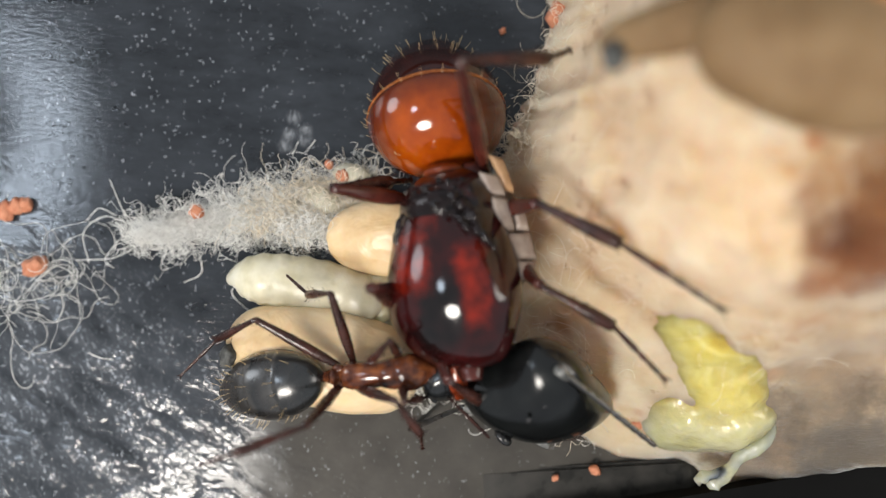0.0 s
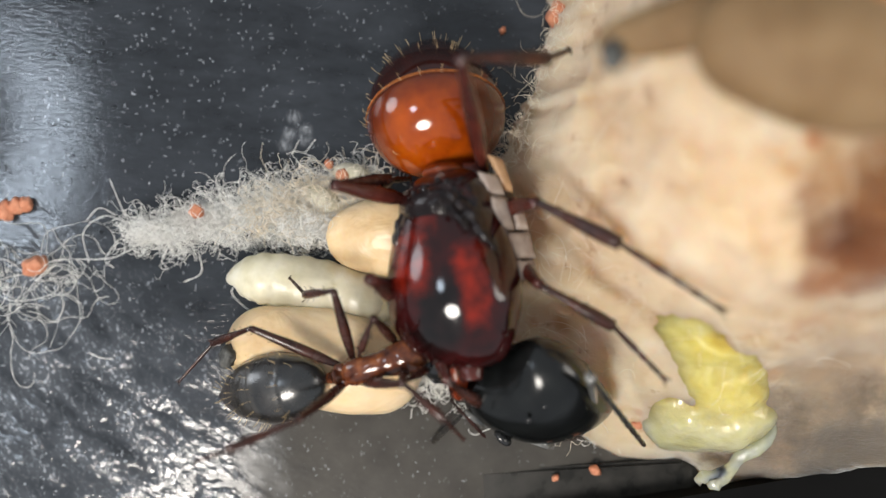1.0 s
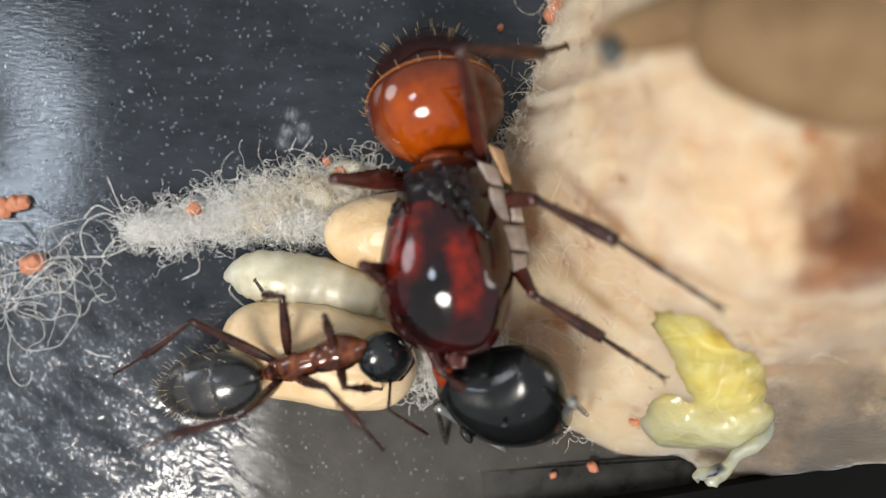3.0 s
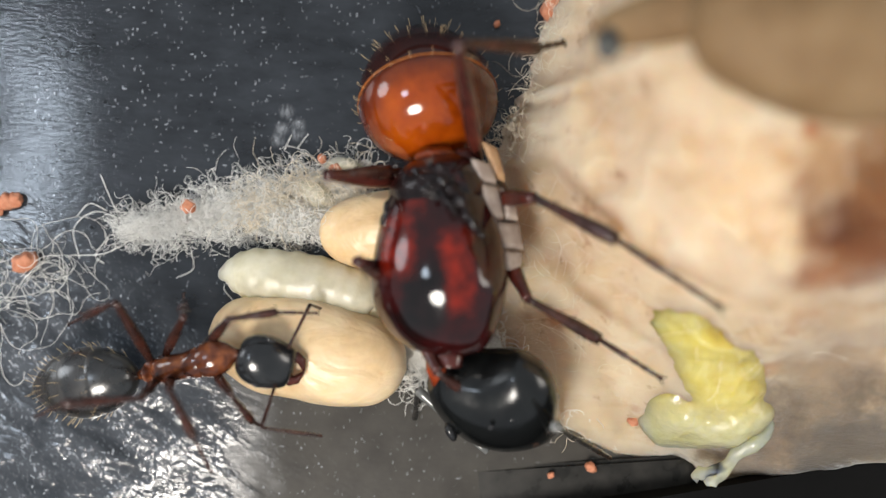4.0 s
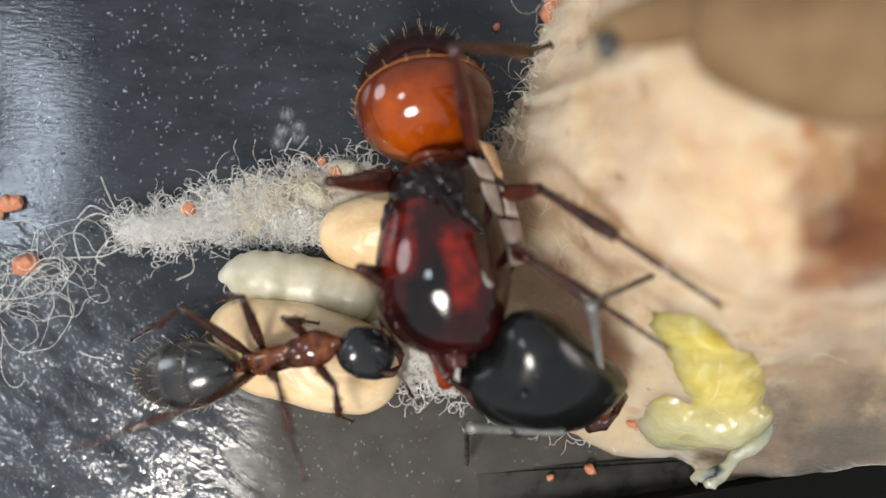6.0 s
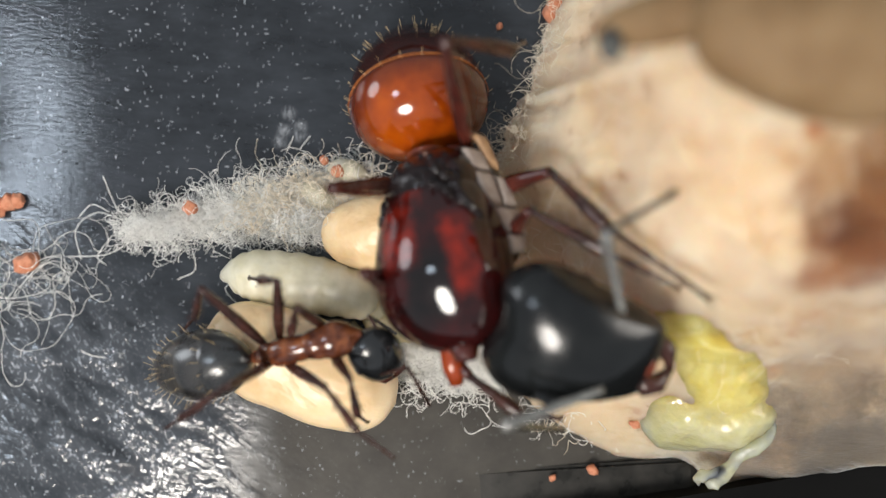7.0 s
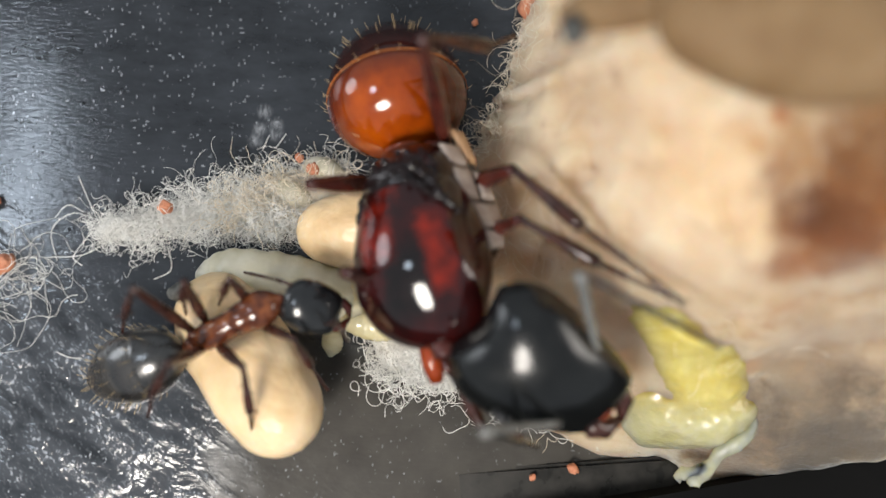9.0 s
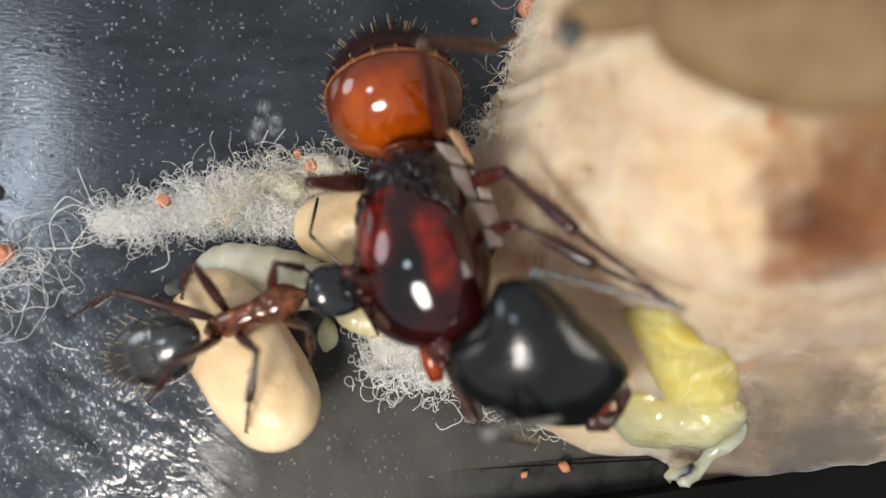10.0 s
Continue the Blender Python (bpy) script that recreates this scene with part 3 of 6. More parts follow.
def build_cotton():
    rng = np.random.default_rng(11)
    plug = thing("cotton_plug", "cream cotton wool plug with rust-brown stains and loose fibres", "cotton")
    ys = np.linspace(-5.6, 13.0, 158)
    ds = np.concatenate([np.linspace(0, 1, 24) ** 1.5 * 1.2, np.linspace(1.26, 6, 70), np.linspace(6.3, 14, 24)])
    ey, ex = zip(*COTTON_EDGE)
    verts, faces = [], []
    for y in ys:
        for k, d in enumerate(ds):
            x = float(np.interp(y, ey, ex)) + d
            z = cotton_height(x, y) if k else -0.02
            p = Vector((x, y, z))
            lump = cotton_lump(p)
            fade = min(1.0, d / 1.0) * min(1.0, 0.25 + z / 4)
            edge = 0.35 * noise.noise(Vector((0, y * 1.5, 3))) + 0.18 * noise.noise(Vector((5, y * 4, 0)))
            px = x + edge * (1 - 0.6 * fade) - 0.3 * lump * fade
            py = max(y + 0.12 * noise.noise(p * 1.7), edge_line(px) + 0.1 * noise.noise(Vector((px * 1.3, 0, 8))))
            verts.append((px, py, max(z + lump * fade, 0.0 if k else -0.02)))
    n = len(ds)
    for i in range(len(ys) - 1):
        for k in range(n - 1):
            faces.append((i * n + k, i * n + k + 1, (i + 1) * n + k + 1, (i + 1) * n + k))
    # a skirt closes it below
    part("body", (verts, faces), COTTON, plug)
    strands = []
    for _ in range(420):
        y = rng.uniform(-2.5, 6.5)
        d = rng.exponential(1.1) if rng.random() < 0.6 else rng.uniform(0, 6)
        x = float(np.interp(y, ey, ex)) + d - 0.15
        z = cotton_height(x, y)
        strands.append((curl(rng, (x, y, z + 0.02), rng.uniform(0.5, 1.5), 9, 0.3, (0, 0, -0.02), 0.6, 0.03), rng.uniform(0.003, 0.006)))
    tagged(part("fuzz", fibres(strands), FIBRE_CREAM, plug, "fine loose cotton fibres"), kind="stuff")
    # tufts that stick out along the edge
    strands = []
    for _ in range(170):
        y = rng.choice([rng.normal(2.9, 0.5), rng.normal(5.2, 0.7), rng.normal(-3.6, 0.25)], p=[0.6, 0.34, 0.06])
        x = float(np.interp(y, ey, ex)) + rng.uniform(-0.05, 0.25)
        strands.append((curl(rng, (x, y, rng.uniform(0.2, 1.8)), rng.uniform(0.4, 1.0), 14, 0.5, (-0.05, 0, 0), 0.8, 0.03), rng.uniform(0.004, 0.007)))
    tagged(part("edge_tuft", fibres(strands), FIBRE_CREAM, plug, "frayed tuft of cream fibres"), kind="stuff")


# ---- loose fibres on the floor ----
def build_fluff():
    rng = np.random.default_rng(5)
    # the tapering clump: (x, y, half width across) along its spine
    spine = spline([(-7.6, 0.35, 0.15), (-6.9, 0.5, 0.3), (-6.0, 0.68, 0.42), (-5.0, 0.92, 0.6), (-4.0, 1.12, 0.75), (-3.0, 1.3, 0.8), (-2.0, 1.55, 0.7)], 60)
    strands = []
    for _ in range(1900):
        x, y, w = spine[int(rng.uniform(0, 1) ** 0.8 * 59)]
        a = rng.normal() * 0.55 - 0.12
        base = (x + rng.normal() * 0.15, y + max(min(a, 1), -1) * w, rng.uniform(0.04, 0.55) * max(0.1, 1 - abs(a)))
        strands.append((curl(rng, base, rng.uniform(0.5, 1.8), 22, 0.62, (0, 0.003, -0.02), 0.45, 0.03), rng.uniform(0.004, 0.0075)))
    for _ in range(90):
        x, y, w = spine[rng.integers(20, 60)]
        strands.append((curl(rng, (x, y + w * 0.7, 0.25), rng.uniform(0.7, 1.5), 18, 0.34, (-0.02, 0.03, 0.0), 0.5, 0.03, (0.3, 1, 0.2)), rng.uniform(0.005, 0.009)))
    for _ in range(260):
        base = (rng.normal(-3.4, 0.35), rng.normal(0.72, 0.16), rng.uniform(0.3, 0.95))
        strands.append((curl(rng, base, rng.uniform(0.4, 1.0), 12, 0.5, (0, 0, -0.02), 0.4, 0.03), rng.uniform(0.005, 0.010)))
    core = loft([(x, y, 0.0, w * 0.45, 0.10 * w, 0.0) for x, y, w in spine[::6]], 22, 60, lambda x, a: 0.5 * noise.noise(Vector((x * 3, a * 2, 0))))
    clump = thing("cotton_fluff", "white tangled cotton fluff tapering to loose strands on the floor", "fluff")
    part("core", core, FIBRE, clump)
    tagged(part("tangle", fibres(strands), FIBRE, clump, "tangled thin white strands"), kind="stuff")
    cream = []
    for _ in range(360):
        x, y, w = spine[rng.integers(34, 60)]
        cream.append((curl(rng, (x + rng.normal() * 0.2, y + rng.normal() * 0.4 * w, rng.uniform(0.3, 0.8)), rng.uniform(0.6, 1.8), 16, 0.6, (0, 0, -0.02), 0.45, 0.03), rng.uniform(0.005, 0.009)))
    tagged(part("tangle", fibres(cream), FIBRE_CREAM, clump, "tangled thin cream strands"), kind="stuff")
    # the wisp further off
    strands = []
    for k in range(34):
        c = (rng.normal(-9.8, 0.6), rng.normal(-1.15, 0.42), 0.1)
        strands.append((curl(rng, c, rng.uniform(1.5, 4.0), 30, 0.26, (0, 0, -0.03), 0.25, 0.03), rng.uniform(0.004, 0.008)))
    for k in range(9):
        c = (rng.uniform(-10.8, -8.4), rng.normal(-0.6, 0.35), 0.1)
        strands.append((curl(rng, c, rng.uniform(1.0, 2.4), 20, 0.22, (0, 0, -0.03), 0.25, 0.03, (1, 0.3, 0)), rng.uniform(0.004, 0.009)))
    solo("fibre_wisp", fibres(strands), FIBRE, "thin wisp of pale looping fibres lying on the floor", "fibres", kind="stuff")
    # links from the wisp to the fluff, and single hairs
    for path in (((-8.6, -0.4), (-8.75, 0.3), (-8.3, 0.72), (-7.7, 0.6), (-7.2, 0.65)), ((-8.9, -0.35), (-8.0, -0.25), (-7.3, 0.15), (-6.6, 0.35)),
                 ((-7.9, 0.2), (-8.2, -0.3), (-8.0, -0.5)), ((-8.2, 1.6), (-7.95, 1.1), (-7.6, 0.4)), ((-6.0, 0.0), (-5.9, -0.5), (-6.3, -0.75)),
                 ((-5.0, -0.7), (-5.15, -0.95), (-4.7, -1.35), (-4.2, -1.4)), ((-3.9, 2.4), (-3.75, 2.75)), ((-3.6, 2.45), (-3.35, 2.8)),
                 ((-8.5, -2.55), (-8.2, -2.65), (-7.9, -2.68)), ((-8.7, 0.6), (-8.4, 0.9), (-8.0, 0.75))):
        p = spline([(x, y, 0.05 + 0.04 * (k % 2)) for k, (x, y) in enumerate(path)], 18)
        solo("fibre", tube(p, 0.010, 5), FIBRE, "single white fibre lying on the floor", "fibre", "single fibres on the floor")
    # the web under the queen's head
    strands = []
    web = thing("cotton_web", "flat web of matted white cotton threads on the floor", "fibres")
    mat_rows = [(-1.15, -1.85, 0.02, 0.1, 0.1, 0.0), (-0.85, -1.95, 0.02, 0.5, 0.22, 0.0), (-0.2, -2.05, 0.02, 0.7, 0.3, 0.0), (0.5, -2.15, 0.02, 0.74, 0.3, 0.0), (1.2, -2.3, 0.02, 0.6, 0.2, 0.0), (1.9, -2.5, 0.02, 0.3, 0.1, 0.0)]
    part("mat", loft(mat_rows, 40, 40, lambda x, a: 0.25 * noise.noise(Vector((x * 2.2, math.cos(a) * 2.2, 4)))), FIBRE, web, "dense white fibre mat")
    for _ in range(420):
        x, y = rng.uniform(-1.15, 0.9), rng.uniform(-2.85, -1.5)
        if y > -1.5 - 0.55 * (x + 1.2) * 0.2 and rng.random() < 0.5:
            continue
        strands.append((curl(rng, (x, y, rng.uniform(0.05, 0.25)), rng.uniform(0.3, 0.8), 10, 0.7, (0, 0, -0.02), 0.4, 0.05), rng.uniform(0.006, 0.011)))
    for _ in range(1000):
        x, y = rng.normal(0.30, 0.62), rng.normal(-2.2, 0.42)
        strands.append((curl(rng, (x, y, rng.uniform(0.03, 0.45)), rng.uniform(0.5, 1.4), 12, 0.65, (0, 0, -0.02), 0.4, 0.03), rng.uniform(0.007, 0.013)))
    for _ in range(45):
        x = rng.uniform(1.5, 4.0)
        strands.append((curl(rng, (x, -3.35 - 0.14 * (x - 1.5) + rng.normal() * 0.16, rng.uniform(0.03, 0.35)), rng.uniform(0.4, 1.1), 12, 0.35, (0, 0, -0.02), 0.4, 0.03), rng.uniform(0.005, 0.009)))
    tagged(part("tangle", fibres(strands), FIBRE, web, "tangled thin white strands"), kind="stuff")


# ---- brood ----
def cocoon(name, length, radius, material, label, m, group="cocoons", cap=True, seed=1):
    rng = np.random.default_rng(seed)
    h = length / 2
    def dent(x, a):
        return 0.08 * noise.noise(Vector((x * 0.9 + seed, math.cos(a) * 1.5, math.sin(a) * 1.5))) + 0.02 * noise.noise(Vector((x * 2.5, math.cos(a) * 3, math.sin(a) * 3 + seed)))
    r = radius
    shape = loft([(-h, 0, 0, 0.02, 0.02, 0.02), (-h + 0.03 * length, 0, 0, r * 0.40, r * 0.30, r * 0.30), (-h + 0.13 * length, 0, 0, r * 0.74, r * 0.60, r * 0.60), (-0.16 * length, 0, 0, r * 0.97, r * 0.80, r * 0.80),
                  (0.10 * length, 0, 0, r * 1.0, r * 0.82, r * 0.82), (h - 0.16 * length, 0, 0, r * 0.84, r * 0.70, r * 0.70), (h - 0.04 * length, 0, 0, r * 0.48, r * 0.40, r * 0.40), (h, 0, 0, 0.02, 0.02, 0.02)], 32, 44, dent)
    ob = thing(name, label, "cocoon", group, m)
    part("shell", shape, material, ob)
    if cap:
        v, f = rock(rng, (0.20, 0.26, 0.24), 3)
        part("end_spot", ([(x - h + 0.22, y - 0.28, z + r * 0.40) for x, y, z in v], f), MECONIUM, ob, "dark grey waste spot at the end")
    return ob


def larva(name, path, radii, material, label, group, folds=0.035, flat=1.0):
    """A grub along a path, ringed, pressed flat by a share; on the cotton it lies half sunk in."""
    path = [(x, y, max(z, cotton_height(x, y) + 0.1 * r)) for (x, y, z), r in zip(path, radii)]
    p = spline([(*a, r) for a, r in zip(path, radii)], 46)
    pts, rad = p[:, :3], [max(0.02, r * (1 + folds * math.sin(k * 1.75))) for k, r in enumerate(p[:, 3])]
    v, f = tube(pts, rad, 22)
    v = [(a, b, pts[k // 22][2] + (c - pts[k // 22][2]) * flat) for k, (a, b, c) in enumerate(v)]
    v = [tuple(Vector(q) + noise.noise_vector(Vector(q) * 1.3) * 0.09 * max(radii)) for q in v]
    return solo(name, (v, f), material, label, "larva", group)


def stepped(values, count):
    """Values spread evenly over a count of steps."""
    return [float(v) for v in np.interp(np.linspace(0, 1, count), np.linspace(0, 1, len(values)), values)]


def build_flesh():
    """A soft lump of prey flesh: lobes that run into one another, sunk in the cotton."""
    upper = [(4.65, -1.10, 0.20), (4.87, -1.16, 0.29), (5.13, -1.28, 0.39), (5.36, -1.52, 0.44), (5.58, -1.77, 0.46), (5.22, -1.71, 0.27), (5.36, -2.03, 0.32), (5.53, -2.28, 0.37), (5.84, -1.96, 0.49), (6.04, -2.31, 0.59), (6.39, -2.24, 0.56), (6.69, -2.48, 0.46), (6.42, -2.66, 0.49), (5.97, -2.72, 0.37)]
    lower = [(5.16, -3.11, 0.39), (5.15, -3.40, 0.41), (5.46, -3.31, 0.46), (5.32, -3.68, 0.37), (5.68, -3.59, 0.41), (6.10, -3.38, 0.44), (6.46, -3.36, 0.49), (6.83, -3.24, 0.49), (7.14, -3.00, 0.29), (6.12, -3.70, 0.32), (6.60, -3.64, 0.27)]
    lobes = np.array(upper + lower)
    xs, ys = np.linspace(4.0, 8.0, 110), np.linspace(-4.6, -0.2, 120)
    gx, gy = np.meshgrid(xs, ys)
    rise = np.zeros_like(gx)
    for x, y, r in lobes:
        d2 = ((gx - x) ** 2 + (gy - y) ** 2) / (r * 1.22) ** 2
        rise += np.exp(15.0 * 0.62 * r * np.sqrt(np.clip(1 - d2, 0, 1))) - 1
    rise = np.log1p(rise) / 15.0
    for _ in range(5):
        rise = (rise + np.roll(rise, 1, 0) + np.roll(rise, -1, 0) + np.roll(rise, 1, 1) + np.roll(rise, -1, 1)) / 5
    verts, keep = [], {}
    for i in range(len(ys)):
        for k in range(len(xs)):
            if rise[max(i - 1, 0):i + 2, max(k - 1, 0):k + 2].max() > 0.002:
                keep[i, k] = len(verts)
                x, y = xs[k], ys[i]
                ripple = (0.16 * noise.noise(Vector((x * 1.9, y * 1.9, 1))) + 0.04 * noise.noise(Vector((x * 5, y * 5, 4)))) * min(1.0, rise[i, k] * 3)
                z = cotton_height(x, y)
                bed = z + cotton_lump(Vector((x, y, z))) * min(1.0, 0.25 + z / 4)
                verts.append((x, y, max(bed, 0.45) - 0.12 + 1.3 * rise[i, k] + ripple))
    faces = [(keep[i, k], keep[i, k + 1], keep[i + 1, k + 1], keep[i + 1, k]) for i, k in keep if all(q in keep for q in ((i, k + 1), (i + 1, k + 1), (i + 1, k)))]
    solo("prey_flesh", (verts, faces), FLESH, "soft glossy yellow lump of prey flesh lying on cotton", "food")


def build_brood():
    cocoon("cocoon", 3.9, 0.95, SILK, "tan silk cocoon lying beside the cotton fluff, partly under the queen", at_mm(-0.95, 0.62, 0.86, 0, 0, 4), cap=False, seed=4)
    larva("larva", [(-4.98, -0.72, 0.55), (-4.9, -0.62, 0.58), (-4.4, -0.55, 0.62), (-3.4, -0.62, 0.66), (-2.4, -0.78, 0.66), (-1.7, -0.95, 0.6), (-1.4, -1.05, 0.55)],
          [0.05, 0.38, 0.60, 0.66, 0.62, 0.5, 0.06], LARVA, "plump cream-white larva lying on the floor", "larvae on the floor")
    larva("larva", [(-1.75, 0.05, 0.5), (-1.72, -0.2, 0.52), (-1.65, -0.7, 0.52), (-1.5, -1.2, 0.5), (-1.3, -1.5, 0.45)], [0.05, 0.3, 0.46, 0.40, 0.05],
          LARVA_PALE, "small yellowish larva lying half under the queen", "larvae on the floor")
    larva("larva", [(-1.9, -1.35, 0.4), (-1.6, -1.45, 0.42), (-1.0, -1.55, 0.45), (-0.5, -1.45, 0.42), (-0.2, -1.35, 0.4)], [0.04, 0.3, 0.38, 0.3, 0.04],
          LARVA_PALE, "small yellowish larva lying half under the queen", "larvae on the floor")
    larva("larva", [(-2.1, -1.5, 0.25), (-2.05, -1.75, 0.27), (-2.02, -2.1, 0.27), (-2.05, -2.35, 0.25)], [0.03, 0.2, 0.24, 0.05],
          LARVA_PALE, "tiny yellowish larva lying on the floor", "larvae on the floor")
    larva("larva", [(-1.45, -1.5, 0.22), (-1.4, -1.65, 0.24), (-1.38, -1.85, 0.22)], [0.03, 0.2, 0.04], LARVA_PALE, "tiny yellowish larva lying on the floor", "larvae on the floor")
    larva("larva", [(-3.5, 1.55, 0.45), (-3.3, 1.5, 0.5), (-2.9, 1.3, 0.5), (-2.6, 1.15, 0.45)], [0.03, 0.22, 0.28, 0.04], LARVA, "small cream larva tucked into cotton fluff", "larvae on the floor")
    larva("larva", [(-2.9, 2.0, 0.4), (-2.6, 2.05, 0.45), (-2.2, 1.95, 0.45), (-1.9, 1.9, 0.4)], [0.03, 0.22, 0.25, 0.04], LARVA, "small cream larva tucked into cotton fluff", "larvae on the floor")
    # the yellow lump against the cotton
    build_flesh()
    shreds = [tube(spline([(7.39, -2.78, 1.45), (7.34, -3.3, 1.55), (7.14, -3.63, 1.5), (6.78, -3.9, 1.4), (6.54, -4.23, 1.4), (6.3, -4.47, 1.38), (6.15, -4.62, 1.4), (6.1, -4.74, 1.38)], 40),
                   stepped([0.06, 0.10, 0.14, 0.16, 0.22, 0.17, 0.13, 0.16, 0.2, 0.17, 0.2, 0.12, 0.01], 40), 12),
              tube(spline([(6.4, -4.3, 1.38), (6.2, -4.36, 1.42), (6.0, -4.43, 1.42), (5.86, -4.5, 1.36), (5.9, -4.7, 1.3)], 20), stepped([0.1, 0.13, 0.12, 0.17, 0.12, 0.01], 20), 10)]
    rough = [([(x + 0.04 * noise.noise(Vector((x * 4, y * 4, 2))), y + 0.04 * noise.noise(Vector((x * 4, y * 4, 9))), z + 0.04 * noise.noise(Vector((x * 4, y * 4, 5)))) for x, y, z in v], f) for v, f in shreds]
    solo("prey_skin", merge(*rough), FLESH, "shrivelled pale yellow skin hanging off the lump", "food")
    # brown cocoons on the cotton
    cocoon("cocoon", 4.2, 0.5, SILK_BROWN, "brown silk cocoon with a dark end lying on the cotton", at_mm(4.25, 4.6, 7.3, 0, -4, 16), seed=7)
    cocoon("cocoon", 4.6, 1.25, SILK_BROWN, "large brown silk cocoon lying on the cotton", at_mm(6.0, 3.95, 7.9, 0, 0, -6), cap=False, seed=8)
    cocoon("cocoon", 4.0, 1.1, SILK_RUST, "rust-brown silk cocoon lying on the cotton", at_mm(7.2, 5.2, 7.9, 0, 0, 30), cap=False, seed=9)


def build_crumbs():
    rng = np.random.default_rng(3)
    for x, y, z, s in ((-9.83, -0.55, 0.2, 0.30), (-10.35, 0.85, 0.18, 0.22), (-10.6, 0.72, 0.17, 0.24), (-10.15, 0.9, 0.16, 0.18), (3.66, -4.67, 0.3, 0.15), (2.74, -4.91, 0.25, 0.09),
                       (2.35, 6.05, 0.5, 0.45), (2.75, 6.2, 0.5, 0.4), (-2.6, 1.95, 0.75, 0.16), (-6.0, 0.95, 0.55, 0.18), (-2.95, 2.2, 0.6, 0.12), (0.95, 5.6, 0.06, 0.09), (4.55, -3.5, 0.6, 0.15)):
        solo("crumb", rock(rng, (s, s * rng.uniform(0.7, 1), s * 0.8)), CRUMB, "rough orange crumb of clay", "crumb", "orange crumbs", m=at_mm(x, y, max(z * 0.85, 0.1), 0, 0, rng.uniform(0, 360)))


# ---- ants ----
def limb(length, radii, seg=10, rings=14, spines=0, knots=0, seed=0):
    """A leg piece along x from nought to its length; radii at even steps. Gives the shaft, and its hairs if it has any."""
    rng = np.random.default_rng(seed)
    xs = np.linspace(0, length, rings)
    r = np.interp(np.linspace(0, 1, rings), np.linspace(0, 1, len(radii)), radii)
    if knots:
        r = r * (1 + 0.28 * np.abs(np.sin(np.linspace(0, 1, rings) * math.pi * knots)) - 0.1)
    shaft = tube([(x, 0, 0) for x in xs], [max(v, 0.006) for v in r], seg)
    strands = []
    for _ in range(spines):
        x = rng.uniform(0.15, 1) * length
        a = rng.uniform(0, 2 * math.pi)
        q = float(np.interp(x, xs, r)) * 0.9
        c, s = math.cos(a), math.sin(a)
        strands.append(([(x, q * c, q * s), (x + 0.05, (q + 0.05) * c, (q + 0.05) * s), (x + 0.11, (q + 0.085) * c, (q + 0.085) * s)], 0.006))
    return (shaft, fibres(strands)) if strands else shaft


def hairy(name, shapes, material, parent):
    """A leg piece with its hairs as a part of it."""
    ob = part(name, shapes[0], material, parent)
    tagged(part("leg_hair", shapes[1], material, ob), kind="stuff")
    return ob


def tarsus(length, r, seed):
    """A jointed foot with two claws."""
    rings = 26
    xs = np.linspace(0, length * 0.94, rings)
    joints = np.array([0.0, 0.46, 0.64, 0.78, 0.88, 1.0])
    rad = []
    for u in np.linspace(0, 1, rings):
        k = min(np.searchsorted(joints, u, side="right") - 1, 4)
        f = (u - joints[k]) / (joints[k + 1] - joints[k])
        rad.append(r * (0.72 + 0.45 * f) * (1 - 0.25 * u))
    shapes = [tube([(x, 0, 0) for x in xs], rad, 8)]
    for s in (1, -1):
        shapes.append(tube([(length * 0.93, 0, 0), (length * 0.97, s * r * 0.9, 0.0), (length, s * r * 1.5, -r * 0.8)], [r * 0.4, r * 0.3, r * 0.1], 5))
    return merge(*shapes)


def bristles(profile, spots, length, radius=0.008, seed=0, lean=0.5):
    """Hairs on a body given by profile(x) -> (y, z, half width, up, down); spots are (x, angle)."""
    rng = np.random.default_rng(seed)
    strands = []
    for x, a in spots:
        y, z, ry, up, down = profile(x)
        c, s = math.cos(a), math.sin(a)
        base = np.array((x, y + ry * c, z + (up if s > 0 else down) * s))
        out = np.array((lean + rng.normal() * 0.15, c + rng.normal() * 0.1, s + rng.normal() * 0.1))
        out /= np.linalg.norm(out)
        n = length * rng.uniform(0.6, 1.15)
        strands.append(([base - out * 0.02, base + out * n * 0.5, base + out * n + np.array((0.04, 0, 0))], radius))
    return fibres(strands, 4)


def profile_of(stations):
    rows = spline(stations, 60)
    def at(x):
        return tuple(float(np.interp(x, rows[:, 0], rows[:, k])) for k in range(1, 6))
    return at


